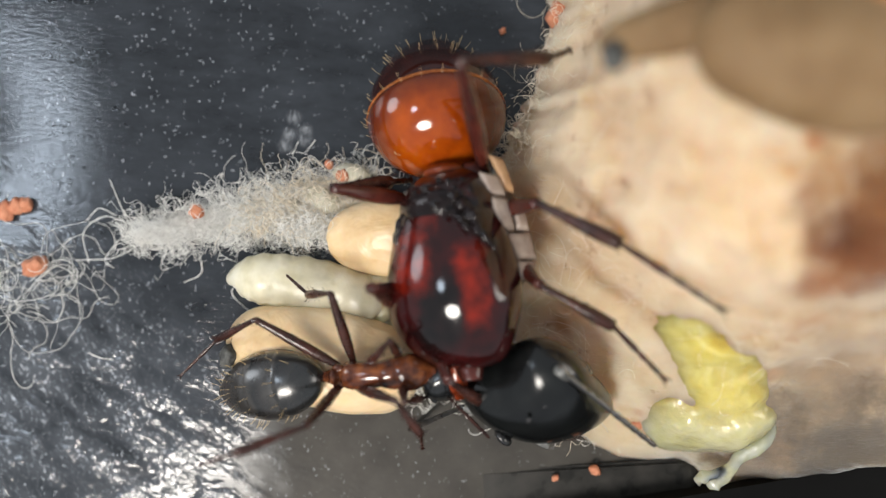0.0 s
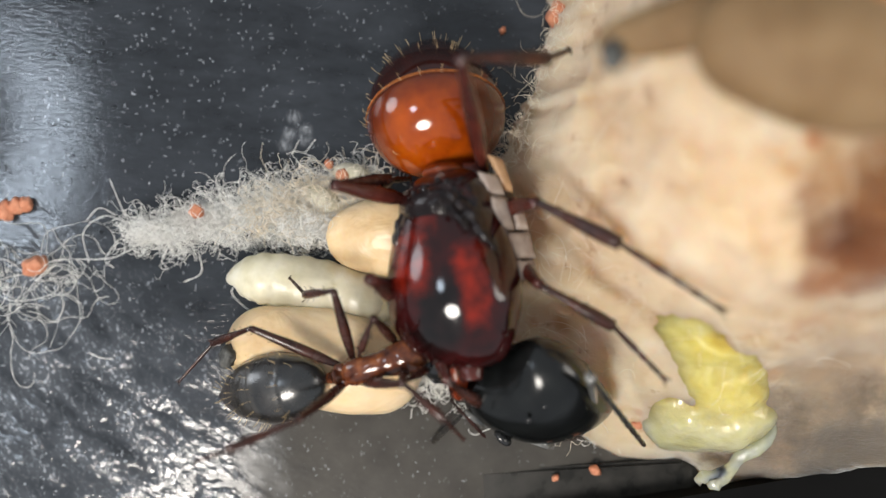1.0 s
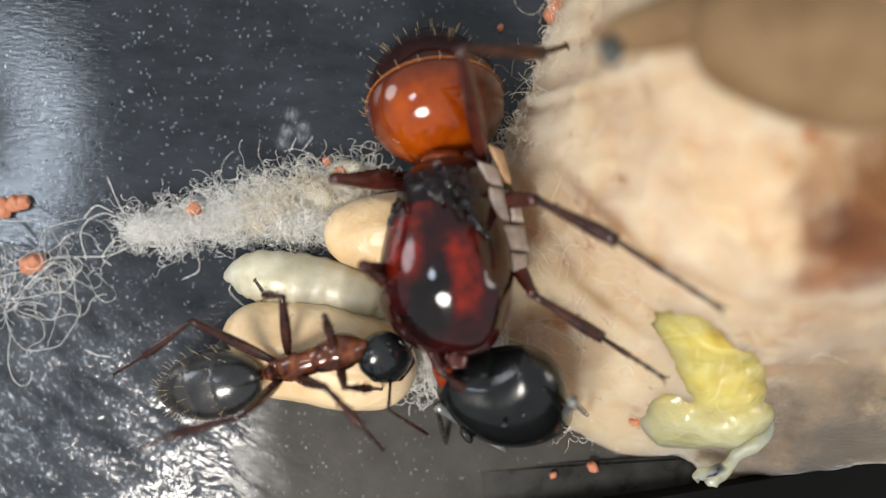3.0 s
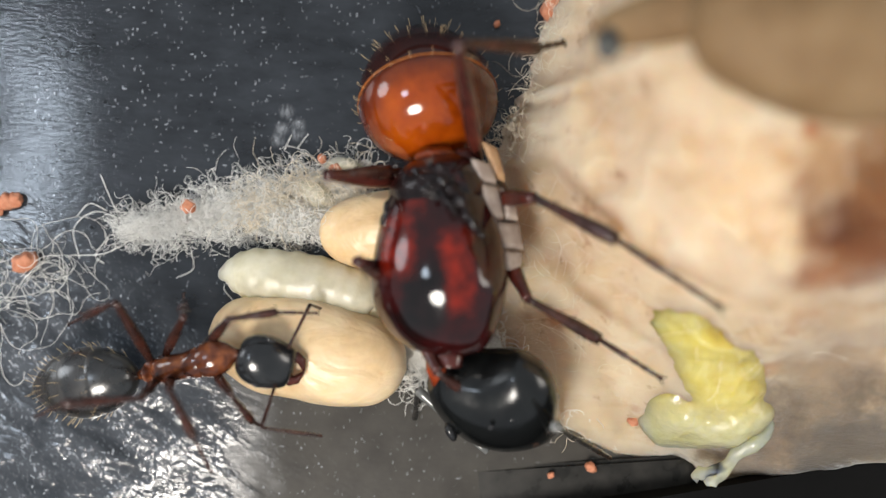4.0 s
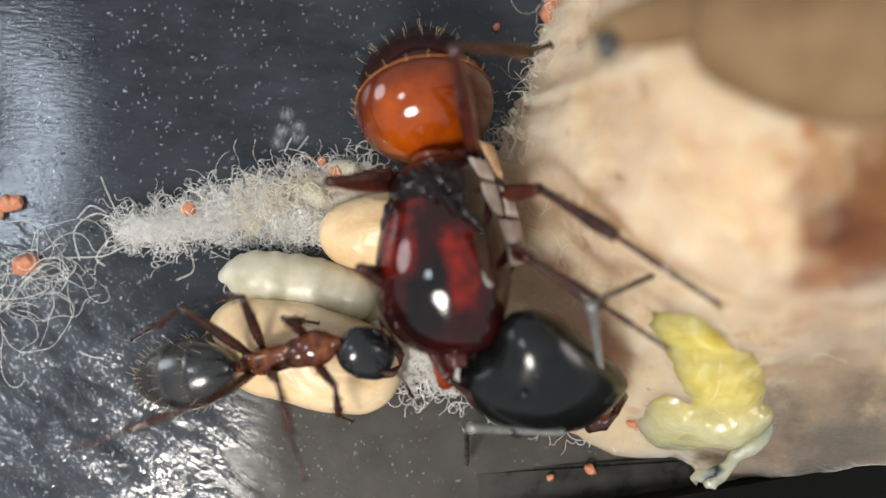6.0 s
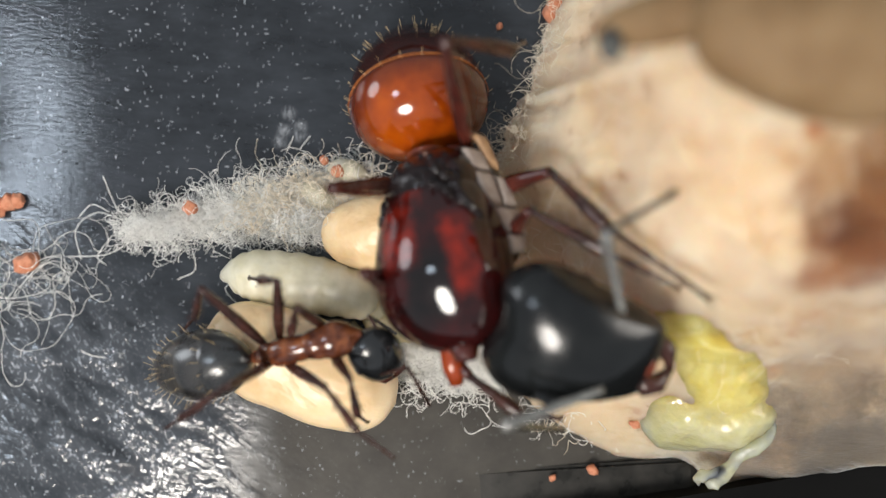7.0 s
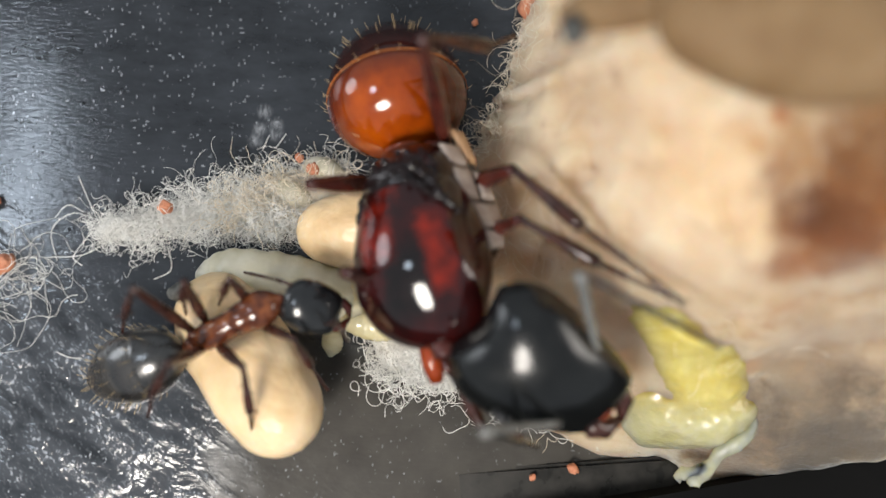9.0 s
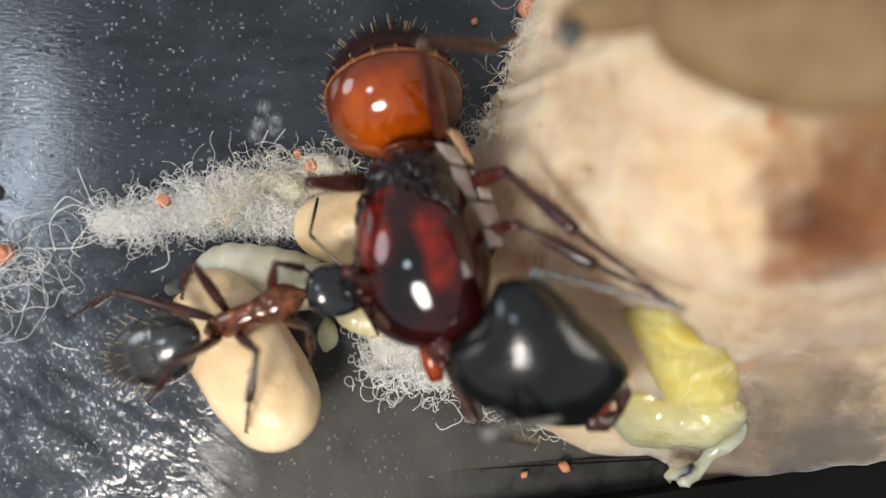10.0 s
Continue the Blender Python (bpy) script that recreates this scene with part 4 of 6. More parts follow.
def gaster(parent, stations, cuts, materials, edge_material=None, hair=0.3, hair_count=26, seed=0):
    """The abdomen in overlapping plates along x."""
    at = profile_of(stations)
    end = stations[-1][0]
    edges = [0.0, *cuts, end]
    for k in range(len(edges) - 1):
        a, b = max(edges[k] - (0.25 if k else 0), 0), edges[k + 1]
        grow = 1.0 - 0.010 * k
        rows = []
        for x in np.linspace(a, b, 9):
            y, z, ry, up, down = at(x)
            rows.append((x, y, z, ry * grow, up * grow, down * grow))
        if b < end:
            y, z, ry, up, down = at(b)
            rows += [(b + 0.02, y, z, ry * grow * 0.985, up * grow * 0.985, down * grow * 0.985), (b + 0.01, y, z, ry * 0.9, up * 0.9, down * 0.9)]
        ob = part("gaster_segment", loft_rows(rows, 36), materials[min(k, len(materials) - 1)], parent)
        if edge_material and k == 0:
            y, z, ry, up, down = at(b)
            ring = [(b - 0.035, y, z, ry * grow * 0.99, up * grow * 0.99, down * grow * 0.99), (b - 0.03, y, z, ry * grow * 1.003, up * grow * 1.003, down * grow * 1.003),
                    (b + 0.015, y, z, ry * grow * 1.001, up * grow * 1.001, down * grow * 1.001), (b + 0.03, y, z, ry * grow * 0.97, up * grow * 0.97, down * grow * 0.97)]
            part("plate_edge", loft_rows(ring, 36), edge_material, ob, "thin pale rim of a plate")
    rng = np.random.default_rng(seed)
    spots = []
    for x in cuts:
        spots += [(x - rng.uniform(0, 0.08), a) for a in np.linspace(-0.3, math.pi + 0.3, hair_count)]
    spots += [(rng.uniform(0.2, end * 0.97), rng.uniform(-0.4, math.pi + 0.4)) for _ in range(hair_count)]
    spots += [(end * rng.uniform(0.88, 0.98), rng.uniform(0, 6.28)) for _ in range(hair_count)]
    tagged(part("bristle_fringe", bristles(at, spots, hair, 0.0045, seed), BRISTLE, parent, "fine golden bristles"), kind="stuff")


def loft_rows(rows, seg):
    """A closed body through rows as they are."""
    verts, faces = [], []
    for x, y, z, ry, up, down in rows:
        for j in range(seg):
            a = 2 * math.pi * j / seg
            c, s = math.cos(a), math.sin(a)
            verts.append((x, y + max(ry, 0.003) * c, z + max(up if s > 0 else down, 0.003) * s))
    n = len(rows)
    for k in range(n - 1):
        for j in range(seg):
            faces.append((k * seg + j, (k + 1) * seg + j, (k + 1) * seg + (j + 1) % seg, k * seg + (j + 1) % seg))
    faces.append(tuple(range(seg)))
    faces.append(tuple(range((n - 1) * seg, n * seg))[::-1])
    return verts, faces


def mandible(length, width, side):
    return tube([(0, 0, 0), (length * 0.35, side * width * 0.25, 0), (length * 0.7, side * width * 0.05, -0.03), (length, -side * width * 0.75, -0.05)],
                [width * 0.42, width * 0.5, width * 0.4, width * 0.12], 10)


def rolled(shape, turn):
    """Turned about x."""
    c, s = math.cos(radians(turn)), math.sin(radians(turn))
    return [(x, y * c - z * s, y * s + z * c) for x, y, z in shape[0]], shape[1]


def lobed(shape, depth, half):
    """Draws the rear corners of a head back, so that its hind edge is hollow."""
    out = []
    for x, y, z in shape[0]:
        f = max(0.0, 1.0 - x / 1.5) * min(1.0, abs(y) / (0.62 * half)) ** 1.6
        out.append((x - depth * f, y, z))
    return out, shape[1]


def moved(shape, x, y, z, turn=0.0):
    c, s = math.cos(radians(turn)), math.sin(radians(turn))
    return [(x + c * a - s * b, y + s * a + c * b, z + d) for a, b, d in shape[0]], shape[1]


def ball(rx, ry, rz, x=0, y=0, z=0, seg=16):
    return loft([(x - rx, y, z, 0.01, 0.01, 0.01), (x - rx * 0.85, y, z, ry * 0.53, rz * 0.53, rz * 0.53), (x - rx * 0.4, y, z, ry * 0.92, rz * 0.92, rz * 0.92), (x, y, z, ry, rz, rz),
                 (x + rx * 0.4, y, z, ry * 0.92, rz * 0.92, rz * 0.92), (x + rx * 0.85, y, z, ry * 0.53, rz * 0.53, rz * 0.53), (x + rx, y, z, 0.01, 0.01, 0.01)], seg, 16)


def add_legs(ant, hips, lengths, other, radius, materials, seed):
    """Coxae fixed to the body; femur, tibia and tarsus to be moved. Returns pieces by leg."""
    made = {}
    for name, (hx, hy, hz) in hips.items():
        side, k = name.split("_")
        ls = (lengths if side == "left" else other)[k]
        r = radius * (0.9 if k == "front" else 1.0)
        part("coxa", tube([(hx - 0.05, hy * 0.45, hz + 0.12), (hx, hy * 0.8, hz + 0.03), (hx, hy * 1.02, hz)], [r * 1.5, r * 1.7, r * 1.1], 10), materials[0], ant)
        femur = hairy("femur", limb(ls[0], [r * 0.75, r * 1.15, r * 1.3, r * 1.2, r * 0.95, r * 0.8], 12, 16, 6, 0, seed), materials[1], ant)
        tibia = hairy("tibia", limb(ls[1], [r * 0.6, r * 0.62, r * 0.85, r * 1.1, r * 1.0], 10, 12, 26, 0, seed + 1), materials[2], ant)
        foot = part("tarsus", tarsus(ls[2], r * 0.5, seed + 2), materials[3], ant)
        made[name] = (femur, tibia, foot, (hx, hy, hz), ls)
        seed += 5
    return made


def build_worker():
    ant = thing("worker_ant", "worker ant with rust-red thorax, black head and black gaster", "ant")
    # petiole node, rear and front of the thorax
    part("petiole", loft([(0.0, 0, -0.05, 0.10, 0.08, 0.08), (0.12, 0, -0.02, 0.15, 0.12, 0.1), (0.25, 0, 0.06, 0.19, 0.2, 0.15), (0.36, 0, 0.0, 0.14, 0.14, 0.12), (0.5, 0, -0.05, 0.1, 0.08, 0.08)], 18, 16), RUST, ant)
    part("propodeum", loft([(0.36, 0, 0.0, 0.16, 0.12, 0.12), (0.55, 0, 0.05, 0.29, 0.25, 0.22), (0.9, 0, 0.1, 0.30, 0.29, 0.28), (1.25, 0, 0.12, 0.29, 0.28, 0.27), (1.5, 0, 0.1, 0.26, 0.25, 0.22)], 22, 20), RUST, ant)
    part("mesonotum", loft([(1.15, 0, 0.1, 0.24, 0.24, 0.24), (1.4, 0, 0.13, 0.315, 0.29, 0.28), (1.65, 0, 0.12, 0.35, 0.29, 0.28), (1.85, 0, 0.1, 0.3, 0.24, 0.22)], 22, 16), RUST, ant)
    part("pronotum", loft([(1.5, 0, 0.1, 0.28, 0.26, 0.24), (1.75, 0, 0.11, 0.38, 0.31, 0.28), (2.02, 0, 0.08, 0.40, 0.31, 0.28), (2.25, 0, 0.03, 0.29, 0.24, 0.22), (2.4, 0, 0.0, 0.15, 0.13, 0.12), (2.5, 0, 0, 0.08, 0.07, 0.07)], 24, 22), RUST, ant)
    rear = new("gaster")
    rear.parent = ant
    rear.empty_display_size = 0.001
    gaster(rear, [(0.00, 0, -0.02, 0.1, 0.1, 0.1), (0.13, 0, 0, 0.34, 0.30, 0.26), (0.50, 0, 0, 0.62, 0.55, 0.48), (1.10, 0, -0.02, 0.80, 0.68, 0.62), (1.76, 0, -0.05, 0.74, 0.62, 0.58), (2.31, 0, -0.1, 0.48, 0.40, 0.38), (2.64, 0, -0.14, 0.16, 0.14, 0.14), (2.75, 0, -0.15, 0.03, 0.03, 0.03)],
           [0.93, 1.65, 2.2], [BANDED], None, 0.2, 12, 5)
    head = new("head")
    head.parent = ant
    head.empty_display_size = 0.001
    part("skull", loft([(0.02, 0, 0.0, 0.10, 0.1, 0.1), (0.08, 0, 0.02, 0.34, 0.25, 0.24), (0.3, 0, 0.03, 0.52, 0.38, 0.34), (0.62, 0, 0.02, 0.57, 0.40, 0.36), (0.95, 0, -0.02, 0.52, 0.34, 0.32), (1.2, 0, -0.05, 0.40, 0.22, 0.24), (1.27, 0, -0.07, 0.14, 0.1, 0.12)], 28, 24), BLACK, head)
    for s in (1, -1):
        part("eye", ball(0.13, 0.06, 0.11, 0.62, 0.50 * s, 0.16), EYE, head)
        part("mandible", moved(mandible(0.36, 0.26, s), 1.14, 0.2 * s, -0.14), LEG_RED, head)
    ant_parts = {}
    for s in ("left", "right"):
        scape = part("antenna_scape", limb(1.2, [0.035, 0.032, 0.036, 0.042], 8, 8), LEG_BROWN, ant)
        whip = part("antenna_funiculus", limb(1.5, [0.026, 0.032, 0.036, 0.04, 0.03], 8, 34, 0, 10, 4), LEG_BROWN, ant)
        ant_parts[s] = (scape, whip)
    legs = add_legs(ant, WORKER_HIPS, WORKER_LEGS, WORKER_LEGS, 0.095, (RUST, LEG_BROWN, LEG_BROWN, LEG_BROWN), 40)
    return ant, rear, head, ant_parts, legs


def keel(x, a):
    """A head hollowed a little between its hind lobes."""
    return -0.04 * math.exp(-((a - math.pi / 2) / 0.5) ** 2) * max(0.0, 1.0 - x / 1.2)


def flank_plate(corners):
    """A domed four-sided plate on the sloping flank of a thorax, its corners given as (x, y)."""
    n = 11
    verts = []
    for i in range(n):
        for k in range(n):
            u, v = i / (n - 1), k / (n - 1)
            x, y = (sum(w * c[q] for w, c in zip(((1 - u) * (1 - v), u * (1 - v), u * v, (1 - u) * v), corners)) for q in (0, 1))
            edge = (16 * u * (1 - u) * v * (1 - v)) ** 0.18
            verts.append((x, y + 0.05 * edge, 0.68 - 0.8 * (y - 0.8) - 0.12 + 0.16 * edge))
    return verts, [(i * n + k, i * n + k + 1, (i + 1) * n + k + 1, (i + 1) * n + k) for i in range(n - 1) for k in range(n - 1)]


def build_queen():
    ant = thing("queen_ant", "queen ant, glossy dark red thorax, amber gaster, black head", "ant")
    part("petiole", loft([(-0.1, 0, -0.2, 0.2, 0.15, 0.15), (0.05, 0, -0.05, 0.38, 0.30, 0.3), (0.22, 0, 0.1, 0.46, 0.42, 0.4), (0.38, 0, 0.0, 0.36, 0.32, 0.3), (0.55, 0, -0.1, 0.2, 0.2, 0.2)], 26, 22), PETIOLE_RED, ant)
    part("propodeum", rolled(loft([(0.16, 0, -0.15, 0.3, 0.25, 0.3), (0.28, 0, -0.05, 0.66, 0.50, 0.6), (0.55, 0, 0.05, 0.92, 0.72, 0.8), (0.9, 0, 0.05, 1.1, 0.86, 0.9), (1.4, 0, 0.0, 1.05, 0.7, 0.9)], 34, 24), 32), QUEEN_REAR, ant)
    part("scutellum", rolled(loft([(0.58, 0, 0.45, 0.3, 0.25, 0.3), (0.72, 0, 0.5, 0.62, 0.42, 0.4), (1.0, 0, 0.52, 0.74, 0.5, 0.4), (1.45, 0, 0.45, 0.6, 0.42, 0.4), (1.55, 0, 0.4, 0.4, 0.3, 0.3)], 30, 20), 32), GLOSS_BLACK, ant)
    part("scutum", rolled(loft([(0.85, 0, -0.1, 0.75, 0.6, 0.9), (1.0, -0.06, -0.05, 1.02, 0.9, 1.0), (1.5, -0.10, -0.05, 1.27, 1.08, 1.1), (2.3, -0.14, -0.08, 1.47, 1.30, 1.2), (3.1, -0.18, -0.06, 1.50, 1.28, 1.2), (3.75, -0.18, -0.1, 1.27, 1.04, 1.0), (4.15, -0.10, -0.15, 0.96, 0.78, 0.7), (4.38, 0, -0.2, 0.6, 0.46, 0.4), (4.48, 0, -0.2, 0.15, 0.12, 0.1)], 48, 44), 32), SCUTUM, ant)
    part("neck", loft([(4.2, 0, -0.25, 0.3, 0.25, 0.3), (4.45, 0, -0.15, 0.3, 0.25, 0.25), (4.7, 0, -0.1, 0.22, 0.2, 0.2)], 18, 10), LEG_RED, ant)
    part("coxa", tube([(3.7, -0.25, -0.5), (4.3, -0.28, -0.55), (4.7, -0.3, -0.62), (5.0, -0.3, -0.8)], [0.2, 0.24, 0.23, 0.14], 14), ORANGE_RED, ant, "shiny orange-red front coxa")
    # side plates, the cotton's reflection painted in as a pale colour, and wing scars
    for s in (1, -1):
        if s > 0:
            for plate in (((0.42, 0.72), (0.90, 0.82), (0.97, 1.26), (0.50, 1.14)), ((0.91, 0.84), (1.72, 0.98), (1.70, 1.34), (0.98, 1.26)), ((0.98, 1.28), (1.70, 1.36), (1.72, 1.66), (1.10, 1.54)),
                          ((1.73, 1.00), (2.32, 1.16), (2.34, 1.74), (1.73, 1.68)), ((2.33, 1.20), (2.78, 1.28), (2.70, 1.62), (2.36, 1.70))):
                part("side_plate", flank_plate(plate), PALE_PLATE, ant, "pale pinkish side membrane")
            part("side_plate", flank_plate(((0.02, 0.98), (0.80, 1.20), (0.88, 1.44), (0.10, 1.28))), PLATE_TAN, ant, "translucent tan side membrane")
            part("flank", loft([(0.3, 0.7, -0.35, 0.3, 0.3, 0.3), (0.7, 0.8, -0.3, 0.6, 0.5, 0.5), (1.5, 0.9, -0.35, 0.75, 0.5, 0.5), (2.4, 0.9, -0.4, 0.75, 0.5, 0.5), (3.0, 0.8, -0.4, 0.4, 0.3, 0.3)], 20, 16), QUEEN_REAR, ant)
            for x, y, z, r in ((0.52, 0.30, 0.72, 0.07), (0.6, 0.48, 0.66, 0.09), (0.75, 0.62, 0.66, 0.08), (0.9, 0.72, 0.62, 0.1), (1.0, 0.45, 0.98, 0.06), (0.8, 0.2, 0.94, 0.06), (1.3, 0.55, 0.98, 0.07), (0.66, 0.05, 0.90, 0.09), (0.7, -0.25, 0.86, 0.08), (0.95, 0.62, 0.80, 0.13), (1.15, 0.78, 0.76, 0.12), (1.1, 0.3, 1.02, 0.08), (0.62, 0.7, 0.48, 0.10), (0.84, 0.86, 0.46, 0.11), (1.4, 0.95, 0.66, 0.14), (1.7, 1.02, 0.66, 0.13)):
                part("wing_stub", rolled(ball(r * 1.2, r, r * 0.8, x, y, z, 12), 32), GLOSS_BLACK, ant)
        for x, y, z, r in ((1.15, 0.70, 0.66, 0.10), (1.4, 0.84, 0.66, 0.13), (1.62, 0.93, 0.62, 0.09), (1.86, 1.08, 0.52, 0.12), (2.08, 1.2, 0.38, 0.09)):
            part("wing_stub", rolled(ball(r * 1.3, r, r, x, y * s, z, 12), 32), GLOSS_BLACK, ant)
        part("wing_scar", rolled(tube(spline([(1.0, 0.75 * s, 0.55), (1.2, 0.86 * s, 0.66), (1.5, 0.98 * s, 0.66), (1.85, 1.12 * s, 0.6), (2.1, 1.24 * s, 0.45)], 14), [0.05, 0.09, 0.07, 0.1, 0.08, 0.06, 0.1, 0.09, 0.06, 0.08, 0.1, 0.07, 0.06, 0.04], 10), 32), GLOSS_BLACK, ant, "black knobbly wing scar")
        part("wing_scar", rolled(tube(spline([(1.3, 0.66 * s, 0.82), (1.5, 0.8 * s, 0.84), (1.75, 0.9 * s, 0.82)], 8), [0.04, 0.08, 0.06, 0.09, 0.07, 0.08, 0.06, 0.03], 10), 32), GLOSS_BLACK, ant, "black knobbly wing scar")
    rear = new("gaster")
    rear.parent = ant
    rear.empty_display_size = 0.001
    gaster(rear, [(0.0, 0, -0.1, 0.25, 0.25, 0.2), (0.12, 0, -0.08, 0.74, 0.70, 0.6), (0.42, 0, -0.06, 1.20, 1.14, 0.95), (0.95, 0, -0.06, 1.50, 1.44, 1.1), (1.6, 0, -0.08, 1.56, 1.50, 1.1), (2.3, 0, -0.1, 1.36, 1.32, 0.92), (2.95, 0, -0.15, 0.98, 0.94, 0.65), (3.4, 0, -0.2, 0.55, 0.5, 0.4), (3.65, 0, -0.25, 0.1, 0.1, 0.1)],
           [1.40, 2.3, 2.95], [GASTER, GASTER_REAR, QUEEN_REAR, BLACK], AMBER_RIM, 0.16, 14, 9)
    head = new("head")
    head.parent = ant
    head.empty_display_size = 0.001
    part("skull", rolled(lobed(loft([(0.08, 0, -0.12, 0.70, 0.30, 0.3), (0.2, 0, -0.08, 1.04, 0.58, 0.55), (0.55, 0, -0.02, 1.36, 0.84, 0.82), (1.05, 0, 0.03, 1.43, 0.93, 0.93), (1.7, 0, 0.02, 1.27, 0.93, 0.88), (2.4, 0, -0.1, 1.10, 0.78, 0.74), (2.95, 0, -0.2, 0.90, 0.50, 0.54), (3.2, 0, -0.25, 0.70, 0.26, 0.3), (3.3, 0, -0.28, 0.3, 0.1, 0.1)], 64, 44, keel), 0.22, 1.3), 24), QUEEN_HEAD, head)
    part("mouthpart", rolled(ball(0.20, 0.24, 0.14, 3.05, -0.05, 0.02), 10), PETIOLE_RED, head, "dull amber membrane between the jaws")
    for s in (1, -1):
        part("eye", ball(0.26, 0.12, 0.22, 1.35, 1.2 * s, 0.28), EYE, head)
        part("mandible", moved(mandible(0.62, 0.5, s), 3.0, 0.32 * s, -0.3), LEG_BROWN, head)
        part("ocellus", ball(0.07, 0.07, 0.05, 0.75, 0.24 * s, 0.97, 10), EYE, head)
    ant_parts = {}
    for s in ("left", "right"):
        scape = part("antenna_scape", limb(2.1, [0.08, 0.085, 0.10, 0.12], 12, 12), SCAPE_GREY, ant, "horn-grey shiny scape")
        whip = part("antenna_funiculus", limb(3.0, [0.05, 0.055, 0.06, 0.062, 0.05], 9, 40, 0, 11, 7), BANDED, ant)
        ant_parts[s] = (scape, whip)
    legs = add_legs(ant, QUEEN_HIPS, QUEEN_LEGS, QUEEN_LEGS_FAR, 0.15, (LEG_RED, LEG_RED, LEG_BROWN, LEG_BROWN), 90)
    return ant, rear, head, ant_parts, legs


AMBER_RIM = chitin_material("amber_rim", [(0.3, (0.26, 0.06, 0.01)), (0.7, (0.46, 0.15, 0.03))], 0.4, 0.2)
WORKER_HIPS = {"left_hind": (0.38, 0.2, -0.05), "left_middle": (0.68, 0.27, -0.1), "left_front": (1.7, 0.3, -0.2), "right_hind": (0.38, -0.2, -0.05), "right_middle": (0.68, -0.27, -0.1), "right_front": (1.7, -0.3, -0.2)}
QUEEN_HIPS = {"left_hind": (0.3, 0.9, -0.1), "left_middle": (1.1, 1.15, -0.4), "left_front": (2.2, 1.3, -0.5), "right_hind": (0.6, -0.9, -0.4), "right_middle": (2.6, -1.2, -0.7), "right_front": (3.6, -0.7, -0.7)}
WORKER_LEGS = {"hind": (2.1, 1.5, 1.3), "middle": (1.75, 1.1, 1.0), "front": (1.4, 1.0, 0.9)}
QUEEN_LEGS = {"hind": (3.4, 2.0, 1.2), "middle": (1.7, 1.9, 2.5), "front": (1.5, 1.75, 1.6)}
QUEEN_LEGS_FAR = {"hind": (1.9, 1.6, 0.8), "middle": (1.7, 1.2, 0.7), "front": (1.5, 1.3, 1.0)}

build_setting()
build_cotton()
build_fluff()
build_brood()
build_crumbs()
WORKER = build_worker()
QUEEN = build_queen()
CARRIED = cocoon("cocoon", 4.6, 1.18, SILK, "tan silk cocoon with a grey end spot, under the worker ant", at_mm(-3, -2.5, 0.95), seed=2)


# ---- movement: places in millimetres by time ----
WORKER_TAIL = [
    (0, -4.95, -3.13, 1.29), (0.5, -4.80, -3.23, 1.34), (1, -4.90, -3.20, 1.38), (2, -5.01, -3.30, 1.37),
    (2.5, -4.93, -3.25, 1.40), (4, -9.03, -3.37, 1.10), (4.5, -7.85, -3.41, 1.13), (5, -7.07, -3.27, 1.12),
    (5.5, -6.93, -3.14, 1.13), (7, -6.32, -2.79, 1.35), (7.5, -6.31, -2.65, 1.44), (8, -6.65, -2.73, 1.41),
    (8.5, -7.07, -3.23, 1.48), (9, -7.14, -3.04, 1.49), (9.5, -7.01, -2.79, 1.46), (10, -6.64, -2.83, 1.43),
]
WORKER_WAIST = [
    (0, -2.66, -2.55, 2.10), (0.5, -2.48, -2.70, 2.10), (1, -2.58, -2.61, 2.10), (2, -2.71, -2.65, 2.10),
    (2.5, -2.62, -2.59, 2.10), (4, -6.63, -2.87, 1.60), (4.5, -5.51, -2.84, 1.80), (5, -4.72, -2.79, 1.80),
    (5.5, -4.58, -2.63, 1.80), (7, -4.07, -2.27, 2.30), (7.5, -4.07, -1.95, 2.30), (8, -4.39, -2.15, 2.30),
    (8.5, -4.87, -2.37, 2.30), (9, -4.95, -2.15, 2.30), (9.5, -4.80, -1.97, 2.30), (10, -4.47, -1.95, 2.30),
]
WORKER_NECK = [
    (0, -0.25, -2.23, 2.39), (0.5, -0.15, -2.01, 2.42), (1, -0.30, -1.76, 2.44), (2, -0.48, -1.67, 2.43),
    (2.5, -0.39, -1.64, 2.44), (4, -4.37, -2.19, 2.25), (4.5, -3.26, -2.07, 2.39), (5, -2.43, -2.16, 2.40),
    (5.5, -2.34, -1.86, 2.43), (7, -1.75, -1.58, 2.69), (7.5, -1.75, -1.29, 2.72), (8, -2.13, -1.28, 2.69),
    (8.5, -2.67, -1.37, 2.70), (9, -2.85, -0.96, 2.73), (9.5, -2.68, -0.82, 2.73), (10, -2.28, -0.91, 2.71),
]
WORKER_FACE = [
    (0, 0.35, -2.77, 1.25), (0.5, 0.62, -2.56, 1.38), (1, 0.41, -2.40, 1.41), (2, 0.22, -2.37, 1.44),
    (2.5, 0.26, -2.38, 1.45), (4, -3.02, -2.54, 2.11), (4.5, -1.87, -2.16, 2.30), (5, -1.05, -2.37, 2.28),
    (5.5, -0.96, -2.06, 2.26), (7, -0.99, -2.54, 2.02), (7.5, -1.36, -2.42, 1.99), (8, -1.33, -2.24, 2.07),
    (8.5, -2.04, -2.35, 1.93), (9, -1.51, -1.31, 2.51), (9.5, -1.33, -1.12, 2.56), (10, -0.91, -0.69, 2.56),
]
